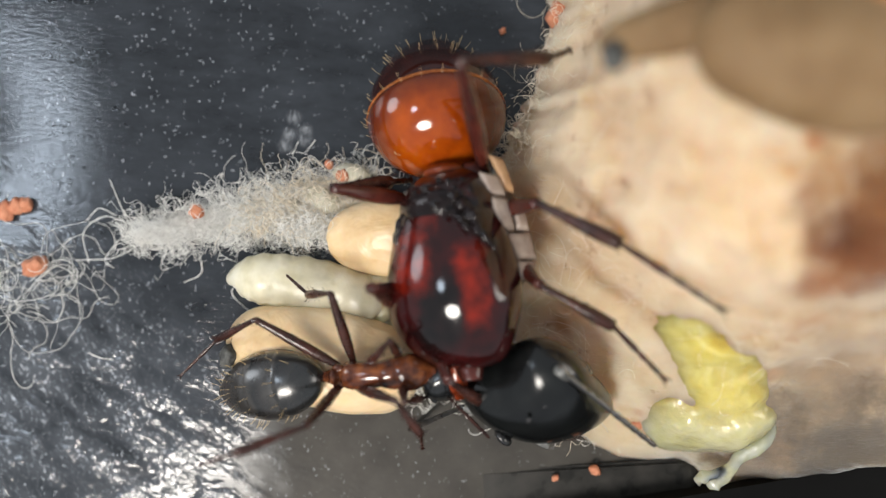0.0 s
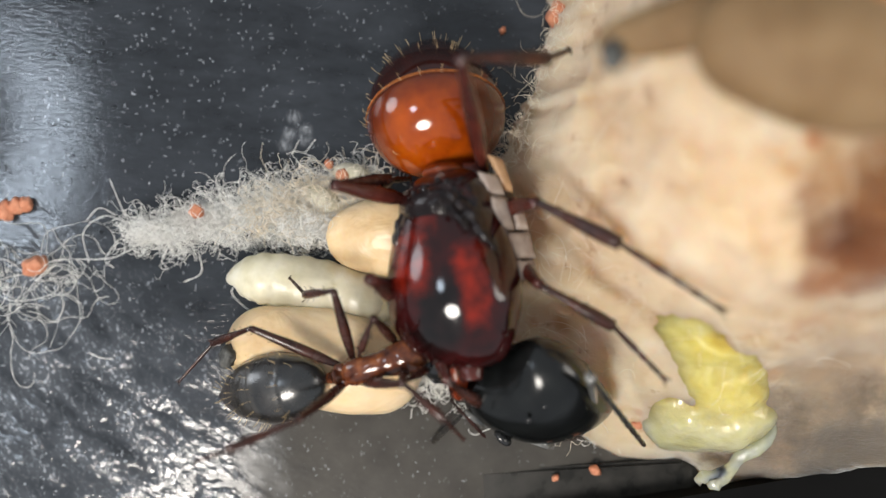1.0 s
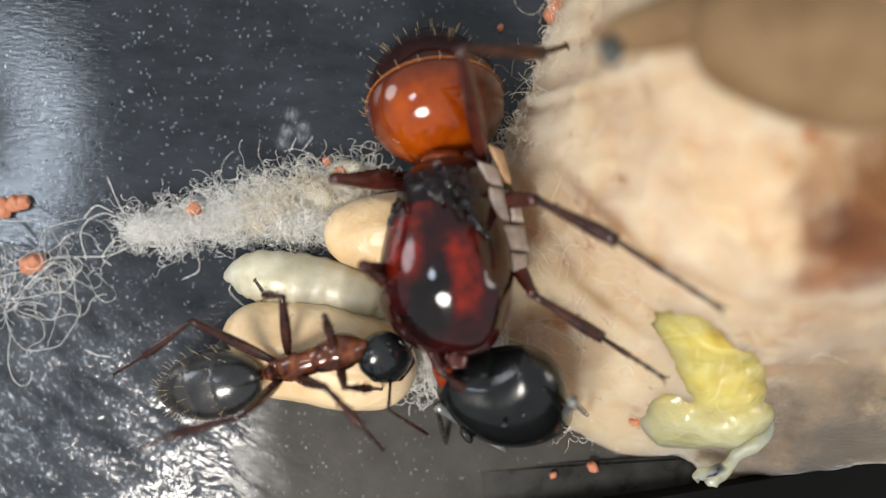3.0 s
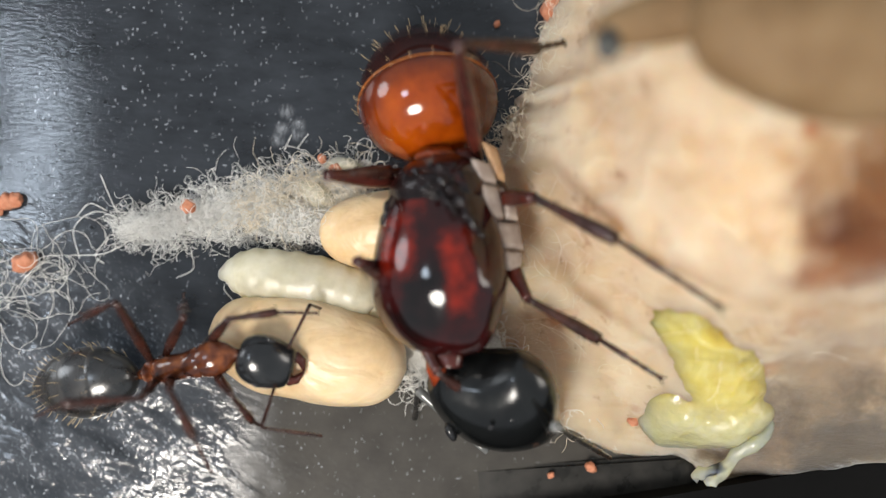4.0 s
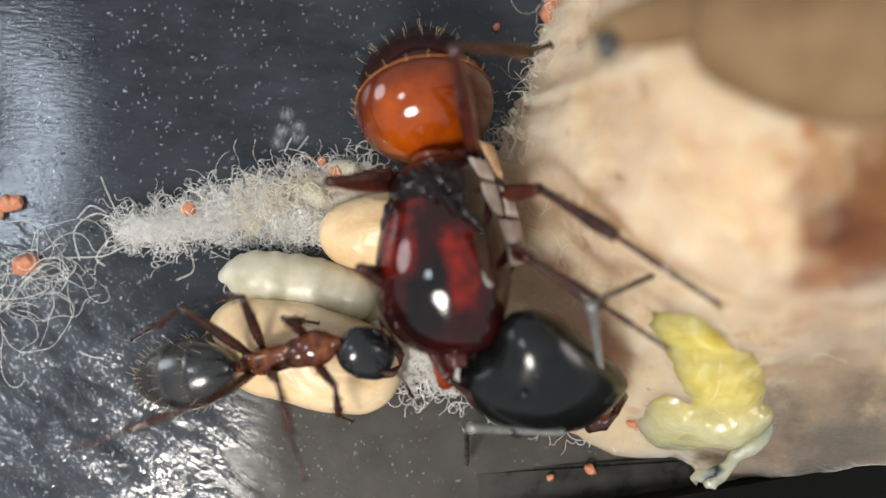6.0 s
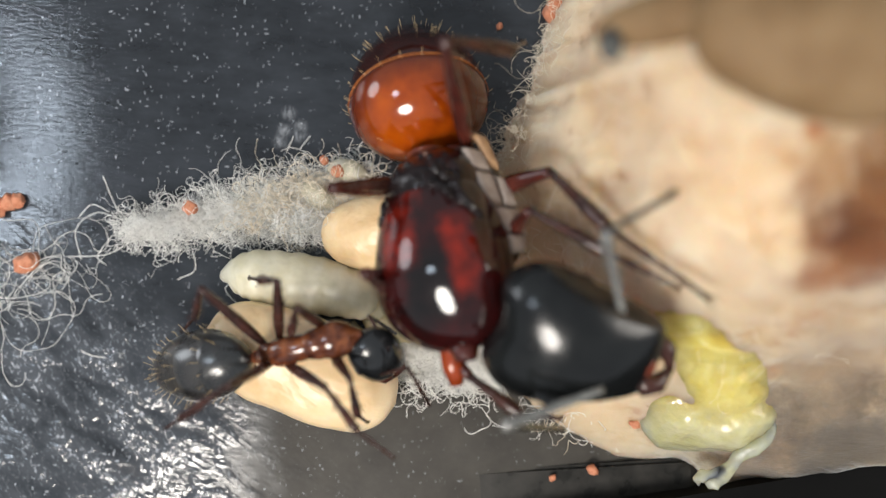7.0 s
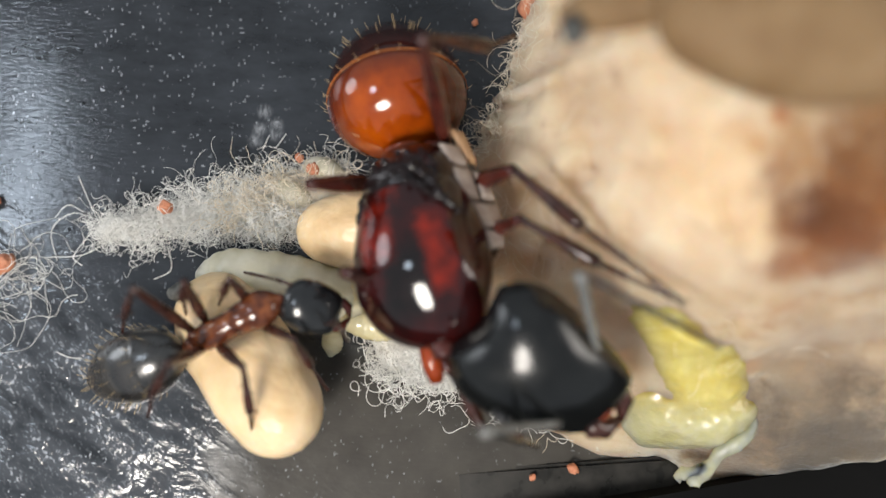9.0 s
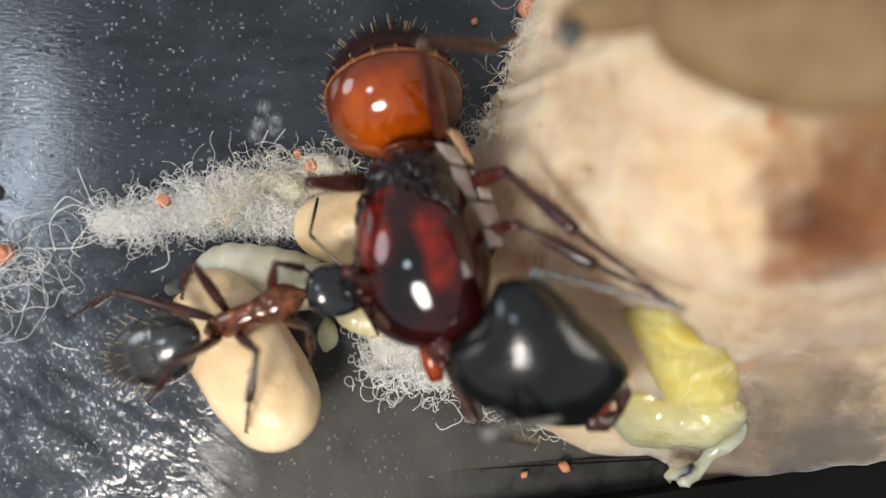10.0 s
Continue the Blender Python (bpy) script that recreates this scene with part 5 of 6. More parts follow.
QUEEN_TAIL = [
    (0, -0.85, 5.40, 0.18), (1, -0.85, 5.39, 0.18), (1.5, -0.86, 5.41, 0.18), (2, -0.85, 5.58, 0.17),
    (2.5, -0.82, 5.61, 0.17), (4, -0.97, 5.57, 0.17), (4.5, -0.94, 5.67, 0.17), (5, -0.90, 5.68, 0.17),
    (5.3, -0.97, 5.60, 0.16), (5.5, -0.98, 5.56, 0.15), (7, -1.23, 5.58, 0.16), (7.5, -1.18, 5.56, 0.15),
    (8, -1.19, 5.58, 0.16), (8.5, -1.14, 5.57, 0.17), (9, -1.11, 5.57, 0.16), (9.5, -1.20, 5.61, 0.17),
    (10, -1.21, 5.50, 0.15),
]
QUEEN_WAIST = [
    (0, -0.30, 2.23, 2.30), (1, -0.32, 2.22, 2.30), (1.5, -0.33, 2.23, 2.30), (2, -0.27, 2.41, 2.30),
    (2.5, -0.24, 2.45, 2.30), (4, -0.33, 2.42, 2.30), (4.5, -0.30, 2.52, 2.30), (5, -0.28, 2.52, 2.30),
    (5.3, -0.32, 2.46, 2.30), (5.5, -0.29, 2.42, 2.30), (7, -0.59, 2.44, 2.30), (7.5, -0.55, 2.41, 2.30),
    (8, -0.53, 2.44, 2.30), (8.5, -0.47, 2.42, 2.30), (9, -0.49, 2.42, 2.30), (9.5, -0.54, 2.46, 2.30),
    (10, -0.49, 2.38, 2.30),
]
QUEEN_NECK = [
    (0, 1.16, -2.08, 2.70), (1, 1.16, -2.09, 2.70), (1.5, 1.13, -2.08, 2.70), (2, 0.98, -2.13, 2.70),
    (2.5, 0.95, -2.16, 2.70), (4, 0.86, -2.21, 2.70), (4.5, 0.84, -2.18, 2.70), (5, 0.81, -2.19, 2.70),
    (5.3, 0.84, -2.14, 2.70), (5.5, 0.96, -2.09, 2.70), (7, 1.02, -1.01, 4.25), (7.5, 1.08, -1.03, 4.25),
    (8, 1.24, -1.09, 4.25), (8.5, 1.24, -1.13, 4.25), (9, 1.21, -1.26, 4.25), (9.5, 1.20, -1.24, 4.25),
    (10, 1.30, -1.22, 4.25),
]
QUEEN_FACE = [
    (0, 3.39, -3.60, 0.81), (1, 3.39, -3.61, 0.80), (1.5, 3.35, -3.73, 0.90), (2, 2.60, -3.90, 0.44),
    (2.5, 2.53, -3.92, 0.40), (4, 2.04, -4.20, 0.35), (4.5, 1.69, -4.30, 0.31), (5, 1.73, -4.31, 0.34),
    (5.3, 2.68, -4.22, 0.91), (5.5, 3.38, -3.63, 1.07), (7, 4.23, -1.77, 4.32), (7.5, 4.19, -2.08, 4.14),
    (8, 3.93, -2.85, 3.75), (8.5, 3.94, -2.87, 3.75), (9, 3.96, -2.91, 3.74), (9.5, 4.10, -2.62, 3.75),
    (10, 4.12, -2.76, 3.73),
]
QUEEN_CHEST = [
    (0, 0.52, -2.14, 3.00), (1, 0.53, -2.15, 3.00), (1.5, 0.49, -2.14, 2.99), (2, 0.32, -2.00, 2.97),
    (2.5, 0.29, -1.97, 2.96), (4, 0.21, -2.00, 2.96), (4.5, 0.18, -1.91, 2.95), (5, 0.15, -1.91, 2.95),
    (5.3, 0.19, -1.96, 2.96), (5.5, 0.31, -1.98, 2.97), (7, 0.41, -1.53, 3.67), (7.5, 0.48, -1.55, 3.67),
    (8, 0.60, -1.52, 3.62), (8.5, 0.60, -1.55, 3.62), (9, 0.54, -1.59, 3.58), (9.5, 0.54, -1.53, 3.58),
    (10, 0.65, -1.59, 3.59),
]
WORKER_LEFT_HIND_KNEE = [
    (0, -4.16, -1.35, 2.35), (0.5, -4.01, -1.42, 2.34), (1, -4.23, -1.55, 2.39), (2, -4.45, -1.81, 2.44),
    (2.5, -4.37, -1.80, 2.45), (4, -6.73, -1.17, 3.16), (4.5, -6.20, -1.62, 3.47), (5, -5.48, -1.38, 3.26),
    (5.5, -5.51, -1.37, 3.26), (7, -4.95, -0.76, 3.55), (7.5, -5.01, -0.43, 3.48), (8, -4.92, -0.48, 3.71),
    (8.5, -5.70, -0.81, 3.62), (9, -5.58, -0.85, 3.99), (9.5, -6.02, -1.21, 3.77), (10, -6.16, -1.11, 2.92),
]
WORKER_LEFT_HIND_ANKLE = [
    (0, -5.17, -1.93, 1.41), (0.5, -5.11, -1.93, 1.46), (1, -5.24, -2.02, 1.39), (2, -5.52, -2.75, 1.97),
    (2.5, -5.44, -2.81, 2.18), (4, -7.71, -1.58, 2.10), (4.5, -7.23, -1.76, 2.39), (5, -6.53, -1.98, 2.37),
    (5.5, -6.54, -1.79, 2.26), (7, -5.33, -1.43, 2.26), (7.5, -5.47, -1.32, 2.36), (8, -5.37, -1.20, 2.47),
    (8.5, -6.12, -1.70, 2.49), (9, -6.11, -1.49, 2.74), (9.5, -6.93, -1.46, 2.61), (10, -7.08, -1.50, 1.80),
]
WORKER_LEFT_HIND_FOOT = [
    (0, -6.05, -2.87, 1.22), (0.5, -6.01, -2.83, 1.19), (1, -6.06, -3.02, 1.24), (2, -6.48, -3.59, 1.73),
    (2.5, -6.42, -3.50, 1.67), (4, -8.43, -1.88, 1.07), (4.5, -8.23, -1.94, 1.58), (5, -7.41, -2.30, 1.47),
    (5.5, -7.41, -2.16, 1.37), (7, -5.88, -1.91, 1.19), (7.5, -5.80, -1.78, 1.19), (8, -5.70, -2.02, 1.52),
    (8.5, -6.54, -2.04, 1.30), (9, -6.49, -2.05, 1.63), (9.5, -7.66, -1.72, 1.57), (10, -7.80, -1.84, 0.78),
]
WORKER_LEFT_MIDDLE_KNEE = [
    (0, -2.52, -0.68, 2.79), (1, -2.44, -0.62, 2.90), (2.5, -2.47, -0.66, 3.06), (4, -5.37, -1.40, 2.94),
    (4.5, -4.68, -1.22, 3.17), (5, -4.47, -1.17, 3.11), (5.5, -4.45, -1.08, 3.19), (7, -3.42, -0.53, 3.50),
    (7.5, -3.47, -0.26, 3.56), (8, -3.59, -0.42, 3.52), (8.5, -3.92, -0.61, 3.48), (9, -4.63, -0.68, 3.82),
    (9.5, -4.46, -0.65, 3.89), (10, -4.44, -0.40, 3.67),
]
WORKER_LEFT_MIDDLE_ANKLE = [
    (0, -3.11, -0.78, 1.87), (1, -3.14, -0.78, 2.07), (2.5, -3.10, -0.80, 2.17), (4, -5.64, -1.24, 1.88),
    (4.5, -4.81, -1.66, 2.17), (5, -4.97, -1.25, 2.14), (5.5, -4.94, -1.16, 2.20), (7, -3.94, -0.56, 2.53),
    (7.5, -3.91, -0.54, 2.59), (8, -4.01, -0.54, 2.52), (8.5, -3.91, -0.69, 2.38), (9, -4.87, -1.08, 2.82),
    (9.5, -4.84, -1.14, 2.98), (10, -4.83, -0.84, 2.74),
]
WORKER_LEFT_MIDDLE_FOOT = [
    (0, -3.73, -0.39, 1.19), (1, -3.64, -0.45, 1.27), (2.5, -3.58, -0.48, 1.36), (4, -5.89, -1.05, 0.93),
    (4.5, -4.96, -2.23, 1.36), (5, -5.46, -1.52, 1.31), (5.5, -5.42, -1.42, 1.37), (7, -4.35, -0.57, 1.61),
    (7.5, -4.32, -0.61, 1.67), (8, -4.38, -0.61, 1.59), (8.5, -3.86, -0.77, 1.39), (9, -5.02, -1.47, 1.91),
    (9.5, -5.11, -1.37, 2.05), (10, -5.07, -1.25, 1.85),
]
WORKER_LEFT_FRONT_KNEE = [
    (0, -1.18, -1.55, 3.41), (0.5, -1.18, -1.48, 3.42), (1, -1.55, -1.11, 3.30), (2.5, -1.53, -1.13, 3.39),
    (4, -4.44, -1.42, 2.89), (4.5, -3.83, -1.40, 3.27), (5, -3.18, -1.55, 3.33), (5.5, -3.34, -1.37, 3.35),
    (7, -2.98, -1.05, 3.62), (7.5, -3.00, -0.58, 3.55), (8, -2.47, -0.67, 3.57), (8.5, -3.42, -0.76, 3.63),
    (9, -3.75, -0.58, 3.72), (9.5, -3.50, -0.54, 3.76), (10, -2.78, -0.30, 3.60),
]
WORKER_LEFT_FRONT_ANKLE = [
    (0, -1.61, -2.08, 2.68), (0.5, -1.66, -2.08, 2.79), (1, -1.82, -1.86, 2.69), (2.5, -1.88, -1.88, 2.82),
    (4, -3.47, -1.24, 2.73), (4.5, -2.98, -1.22, 2.78), (5, -2.77, -1.30, 2.45), (5.5, -2.88, -1.22, 2.47),
    (7, -3.17, -1.63, 2.83), (7.5, -3.24, -1.07, 2.71), (8, -2.86, -1.05, 2.73), (8.5, -3.81, -1.27, 2.86),
    (9, -4.05, -0.92, 2.82), (9.5, -3.88, -0.98, 2.94), (10, -2.36, -0.39, 2.70),
]
WORKER_LEFT_FRONT_FOOT = [
    (0, -1.97, -2.32, 1.89), (0.5, -1.96, -2.32, 1.97), (1, -1.96, -2.32, 1.93), (2.5, -2.02, -2.34, 2.06),
    (4, -2.57, -1.22, 2.64), (4.5, -2.47, -1.28, 2.04), (5, -2.38, -1.22, 1.65), (5.5, -2.44, -1.21, 1.68),
    (7, -3.34, -1.95, 2.01), (7.5, -3.38, -1.36, 1.88), (8, -3.15, -1.35, 1.94), (8.5, -4.07, -1.50, 2.03),
    (9, -4.33, -1.25, 2.03), (9.5, -4.17, -1.21, 2.12), (10, -2.16, -0.58, 1.84),
]
WORKER_RIGHT_HIND_KNEE = [
    (0, -2.76, -3.29, 4.05), (1, -2.93, -3.20, 3.97), (2.5, -2.98, -3.30, 3.93), (4, -5.95, -3.02, 3.73),
    (4.5, -5.92, -3.23, 3.74), (5, -5.42, -3.45, 3.53), (5.5, -5.02, -3.26, 3.68), (7, -4.17, -2.62, 4.33),
    (7.5, -4.58, -2.38, 4.16), (8, -4.73, -2.29, 4.26), (8.5, -4.83, -2.51, 4.37), (9, -4.72, -2.28, 4.40),
    (9.5, -4.75, -1.86, 4.38), (10, -4.48, -2.33, 4.33),
]
WORKER_RIGHT_HIND_ANKLE = [
    (0, -4.10, -3.83, 4.44), (1, -4.25, -3.79, 4.38), (2.5, -4.31, -3.85, 4.33), (4, -7.39, -3.16, 4.10),
    (4.5, -7.23, -3.68, 3.16), (5, -6.77, -3.80, 4.08), (5.5, -6.39, -3.60, 4.18), (7, -5.20, -3.40, 3.57),
    (7.5, -5.52, -3.40, 3.58), (8, -5.34, -3.25, 3.28), (8.5, -5.49, -3.35, 3.31), (9, -5.29, -3.04, 3.24),
    (9.5, -5.27, -2.95, 3.50), (10, -5.09, -3.06, 3.17),
]
WORKER_RIGHT_HIND_FOOT = [
    (0, -4.97, -4.30, 3.59), (1, -5.09, -4.27, 3.51), (2.5, -5.08, -4.33, 3.39), (4, -8.26, -3.62, 3.25),
    (4.5, -8.19, -4.16, 2.42), (5, -7.88, -4.22, 4.62), (5.5, -7.49, -4.03, 4.72), (7, -5.80, -3.84, 2.50),
    (7.5, -5.83, -4.55, 3.05), (8, -5.77, -3.91, 2.25), (8.5, -5.94, -4.00, 2.28), (9, -5.67, -3.66, 2.17),
    (9.5, -5.68, -3.62, 2.46), (10, -5.60, -3.53, 2.07),
]
WORKER_RIGHT_MIDDLE_KNEE = [
    (0, -1.00, -2.76, 3.55), (0.5, -0.93, -2.69, 3.63), (1, -0.83, -2.42, 3.51), (2.5, -0.87, -2.51, 3.52),
    (4, -5.48, -2.88, 3.38), (4.5, -4.35, -2.67, 3.55), (5, -3.79, -2.49, 3.57), (5.5, -3.72, -2.46, 3.61),
    (7, -2.31, -2.60, 3.71), (7.5, -2.22, -2.44, 3.60), (8, -2.39, -2.51, 3.47), (8.5, -3.39, -2.66, 3.86),
    (9, -3.36, -2.32, 3.83), (9.5, -3.26, -2.13, 3.85), (10, -2.98, -2.08, 3.89),
]
WORKER_RIGHT_MIDDLE_ANKLE = [
    (0, -0.45, -3.53, 2.99), (0.5, -0.27, -3.29, 2.99), (1, 0.03, -3.08, 3.64), (2.5, 0.03, -3.13, 3.64),
    (4, -4.92, -3.82, 3.46), (4.5, -3.96, -3.69, 3.69), (5, -3.64, -3.56, 3.76), (5.5, -3.58, -3.53, 3.81),
    (7, -1.60, -3.43, 3.82), (7.5, -1.61, -3.35, 3.72), (8, -1.70, -3.36, 3.56), (8.5, -3.47, -2.96, 2.81),
    (9, -3.28, -3.28, 3.29), (9.5, -3.27, -3.10, 3.33), (10, -3.13, -3.12, 3.56),
]
WORKER_RIGHT_MIDDLE_FOOT = [
    (0, -0.41, -4.01, 2.11), (0.5, 0.41, -3.73, 2.40), (1, 0.48, -3.62, 2.93), (2.5, 0.51, -3.60, 2.90),
    (4, -4.60, -4.65, 3.00), (4.5, -3.76, -4.58, 3.29), (5, -3.46, -4.53, 3.97), (5.5, -3.47, -4.50, 4.02),
    (7, -0.83, -4.00, 3.53), (7.5, -0.87, -4.02, 3.83), (8, -0.91, -3.97, 3.64), (8.5, -3.49, -3.44, 1.93),
    (9, -3.34, -3.92, 2.53), (9.5, -3.27, -3.94, 2.78), (10, -3.28, -3.89, 2.94),
]
WORKER_RIGHT_FRONT_KNEE = [
    (0, -0.82, -2.79, 3.49), (1, -0.89, -2.40, 3.53), (2.5, -0.89, -2.45, 3.52), (4, -4.27, -2.98, 3.05),
    (4.5, -2.87, -2.90, 3.00), (5, -2.47, -2.96, 3.28), (5.5, -2.24, -2.69, 3.24), (7, -1.82, -2.44, 3.62),
    (7.5, -2.29, -1.81, 3.80), (8, -2.17, -1.88, 3.67), (8.5, -2.80, -2.14, 3.71), (9, -2.44, -1.74, 3.48),
    (9.5, -2.37, -1.71, 3.52), (10, -2.04, -1.57, 3.57),
]
WORKER_RIGHT_FRONT_ANKLE = [
    (0, -0.49, -2.84, 2.55), (1, -0.40, -2.21, 2.68), (2.5, -0.40, -2.30, 2.66), (4, -3.96, -3.61, 2.35),
    (4.5, -2.33, -3.39, 2.32), (5, -2.18, -3.46, 2.46), (5.5, -2.26, -3.31, 2.46), (7, -1.68, -3.24, 3.04),
    (7.5, -1.96, -2.74, 3.91), (8, -1.97, -2.73, 3.19), (8.5, -2.82, -3.09, 3.39), (9, -2.17, -2.36, 2.75),
    (9.5, -2.04, -2.44, 2.92), (10, -2.05, -2.10, 2.72),
]
WORKER_RIGHT_FRONT_FOOT = [
    (0, -0.26, -2.89, 1.68), (1, -0.16, -2.24, 1.81), (2.5, -0.16, -2.33, 1.80), (4, -3.78, -3.91, 1.51),
    (4.5, -1.97, -3.63, 1.53), (5, -1.90, -3.65, 1.62), (5.5, -1.97, -3.57, 1.65), (7, -1.50, -3.52, 2.20),
    (7.5, -1.78, -3.40, 3.31), (8, -1.98, -3.25, 2.45), (8.5, -2.80, -3.74, 2.77), (9, -1.84, -2.91, 2.12),
    (9.5, -1.80, -2.90, 2.19), (10, -2.18, -2.48, 1.91),
]
WORKER_LEFT_ELBOW = [
    (0, 0.49, -1.96, 2.79), (2.5, 0.48, -1.97, 3.06), (4, -2.81, -0.96, 2.12), (4.5, -1.41, -0.85, 2.72),
    (5, -1.48, -0.90, 3.06), (5.5, -1.10, -1.23, 3.60), (7, -1.61, -1.15, 2.70), (7.5, -1.03, -1.49, 3.41),
    (8, -2.27, -1.01, 2.39), (8.5, -2.81, -1.05, 2.33), (9, -2.97, -0.57, 2.91), (9.5, -2.78, -0.30, 2.95),
    (10, -2.29, 0.37, 2.87),
]
WORKER_LEFT_TIP = [
    (0, 1.18, -2.34, 1.40), (2.5, 1.17, -2.34, 1.67), (4, -2.51, -1.23, 0.57), (4.5, -1.16, -1.29, 1.20),
    (5, -1.09, -1.65, 1.69), (5.5, -0.67, -2.15, 2.36), (7, -1.03, -1.64, 1.30), (7.5, -0.95, -2.21, 1.98),
    (8, -2.03, -1.36, 0.85), (8.5, -3.24, -1.27, 0.81), (9, -3.96, -0.45, 1.65), (9.5, -3.51, -0.01, 1.56),
    (10, -2.34, 1.26, 1.54),
]
WORKER_RIGHT_ELBOW = [
    (0, 0.17, -2.80, 2.88), (2.5, 0.17, -2.82, 2.99), (4, -3.64, -3.70, 3.10), (4.5, -1.03, -2.94, 2.45),
    (5, -1.33, -3.65, 3.19), (5.5, -0.84, -2.31, 3.60), (7, -0.65, -2.16, 3.28), (7.5, -1.59, -2.77, 3.46),
    (8, -0.69, -2.26, 3.09), (8.5, -1.46, -2.36, 3.09), (9, -1.56, -1.34, 3.90), (9.5, -1.07, -1.26, 3.83),
    (10, -0.84, -1.14, 3.94),
]
WORKER_RIGHT_TIP = [
    (0, 1.10, -3.76, 2.00), (2.5, 0.85, -3.72, 1.85), (4, -2.39, -3.99, 2.15), (4.5, -0.77, -3.10, 0.88),
    (5, -0.38, -3.26, 1.97), (5.5, -0.66, -2.88, 2.12), (7, -0.13, -3.14, 2.12), (7.5, -1.52, -3.68, 2.14),
    (8, -0.65, -2.89, 1.62), (8.5, -1.50, -3.15, 1.69), (9, -1.40, -1.85, 2.39), (9.5, -0.88, -1.75, 2.31),
    (10, -0.65, -1.76, 2.48),
]
QUEEN_LEFT_MIDDLE_KNEE = [
    (0, 1.67, 1.43, 3.65), (2.5, 1.68, 1.45, 3.64), (4, 1.73, 1.40, 3.57), (5.5, 1.72, 1.43, 3.61),
    (7, 2.28, 2.07, 3.70), (7.5, 2.23, 2.05, 3.97), (8, 2.27, 1.93, 4.08), (9, 2.16, 1.95, 4.23),
    (9.5, 2.28, 2.02, 3.96), (10, 2.07, 1.90, 4.41),
]
QUEEN_LEFT_MIDDLE_ANKLE = [
    (0, 3.35, 0.68, 4.21), (2.5, 3.31, 0.66, 4.37), (4, 3.37, 0.61, 4.31), (5.5, 3.37, 0.65, 4.31),
    (7, 3.35, 0.93, 4.94), (7.5, 3.39, 0.86, 5.00), (8, 3.51, 0.84, 5.14), (9, 3.46, 0.84, 5.09),
    (9.5, 3.44, 0.92, 5.12), (10, 3.45, 0.81, 4.96),
]
QUEEN_LEFT_MIDDLE_FOOT = [
    (0, 5.36, -0.54, 4.86), (2.5, 5.33, -0.57, 5.02), (4, 5.37, -0.63, 4.96), (5.5, 5.38, -0.59, 4.94),
    (7, 5.25, -0.34, 5.50), (7.5, 5.30, -0.38, 5.58), (8, 5.37, -0.54, 5.53), (9, 5.36, -0.52, 5.43),
    (9.5, 5.31, -0.42, 5.62), (10, 5.34, -0.50, 5.47),
]
QUEEN_LEFT_FRONT_KNEE = [
    (0, 1.83, -0.24, 3.49), (1, 1.84, -0.25, 3.49), (2.5, 1.81, -0.46, 3.27), (4, 1.76, -0.68, 3.08),
    (5.5, 1.71, -0.30, 3.41), (7, 1.65, 1.23, 4.05), (7.5, 1.86, 1.14, 4.02), (8, 1.93, 1.01, 4.07),
    (9, 2.07, 0.88, 3.98), (9.5, 2.12, 0.90, 3.94), (10, 2.12, 0.78, 4.01),
]
QUEEN_LEFT_FRONT_ANKLE = [
    (0, 3.40, -1.01, 3.39), (1, 3.40, -1.02, 3.37), (2.5, 3.31, -1.33, 3.00), (4, 3.31, -1.45, 2.79),
    (5.5, 3.17, -1.21, 3.71), (7, 3.20, 0.47, 4.35), (7.5, 3.40, 0.36, 4.32), (8, 3.45, 0.17, 4.32),
    (9, 3.62, 0.09, 4.20), (9.5, 3.55, 0.19, 3.22), (10, 3.70, 0.06, 4.24),
]
QUEEN_LEFT_FRONT_FOOT = [
    (0, 4.52, -2.08, 3.79), (1, 4.53, -2.09, 3.77), (2.5, 4.64, -2.12, 3.39), (4, 4.66, -2.21, 3.19),
    (5.5, 4.46, -2.07, 4.10), (7, 4.60, -0.18, 4.76), (7.5, 4.80, -0.30, 4.74), (8, 4.89, -0.40, 4.71),
    (9, 5.04, -0.54, 4.56), (9.5, 4.81, -0.29, 4.09), (10, 5.13, -0.56, 4.60),
]
QUEEN_LEFT_HIND_KNEE = [
    (0, -0.08, 4.13, 5.03), (2, -0.07, 4.24, 5.06), (4, -0.00, 4.27, 5.06), (5.5, 0.05, 4.20, 5.13),
    (7, -0.32, 4.32, 5.19), (8, -0.19, 4.32, 5.23), (9, -0.10, 4.20, 5.29), (9.5, -0.27, 4.10, 5.36),
    (10, -0.08, 4.13, 5.33),
]
QUEEN_LEFT_HIND_ANKLE = [
    (0, 1.40, 4.34, 4.29), (2, 1.39, 4.39, 4.26), (4, 1.30, 4.42, 4.10), (5.5, 1.35, 4.39, 4.19),
    (7, 0.76, 4.43, 4.04), (8, 0.84, 4.43, 4.04), (9, 0.89, 4.34, 4.09), (9.5, 0.85, 4.28, 4.25),
    (10, 1.03, 4.30, 4.22),
]
QUEEN_LEFT_HIND_FOOT = [
    (0, 1.94, 4.72, 3.29), (2, 1.92, 4.78, 3.27), (4, 1.95, 4.75, 3.16), (5.5, 1.98, 4.73, 3.24),
    (7, 1.08, 4.84, 2.96), (8, 1.14, 4.90, 2.99), (9, 1.47, 4.80, 3.16), (9.5, 1.30, 4.80, 3.27),
    (10, 1.49, 4.81, 3.25),
]
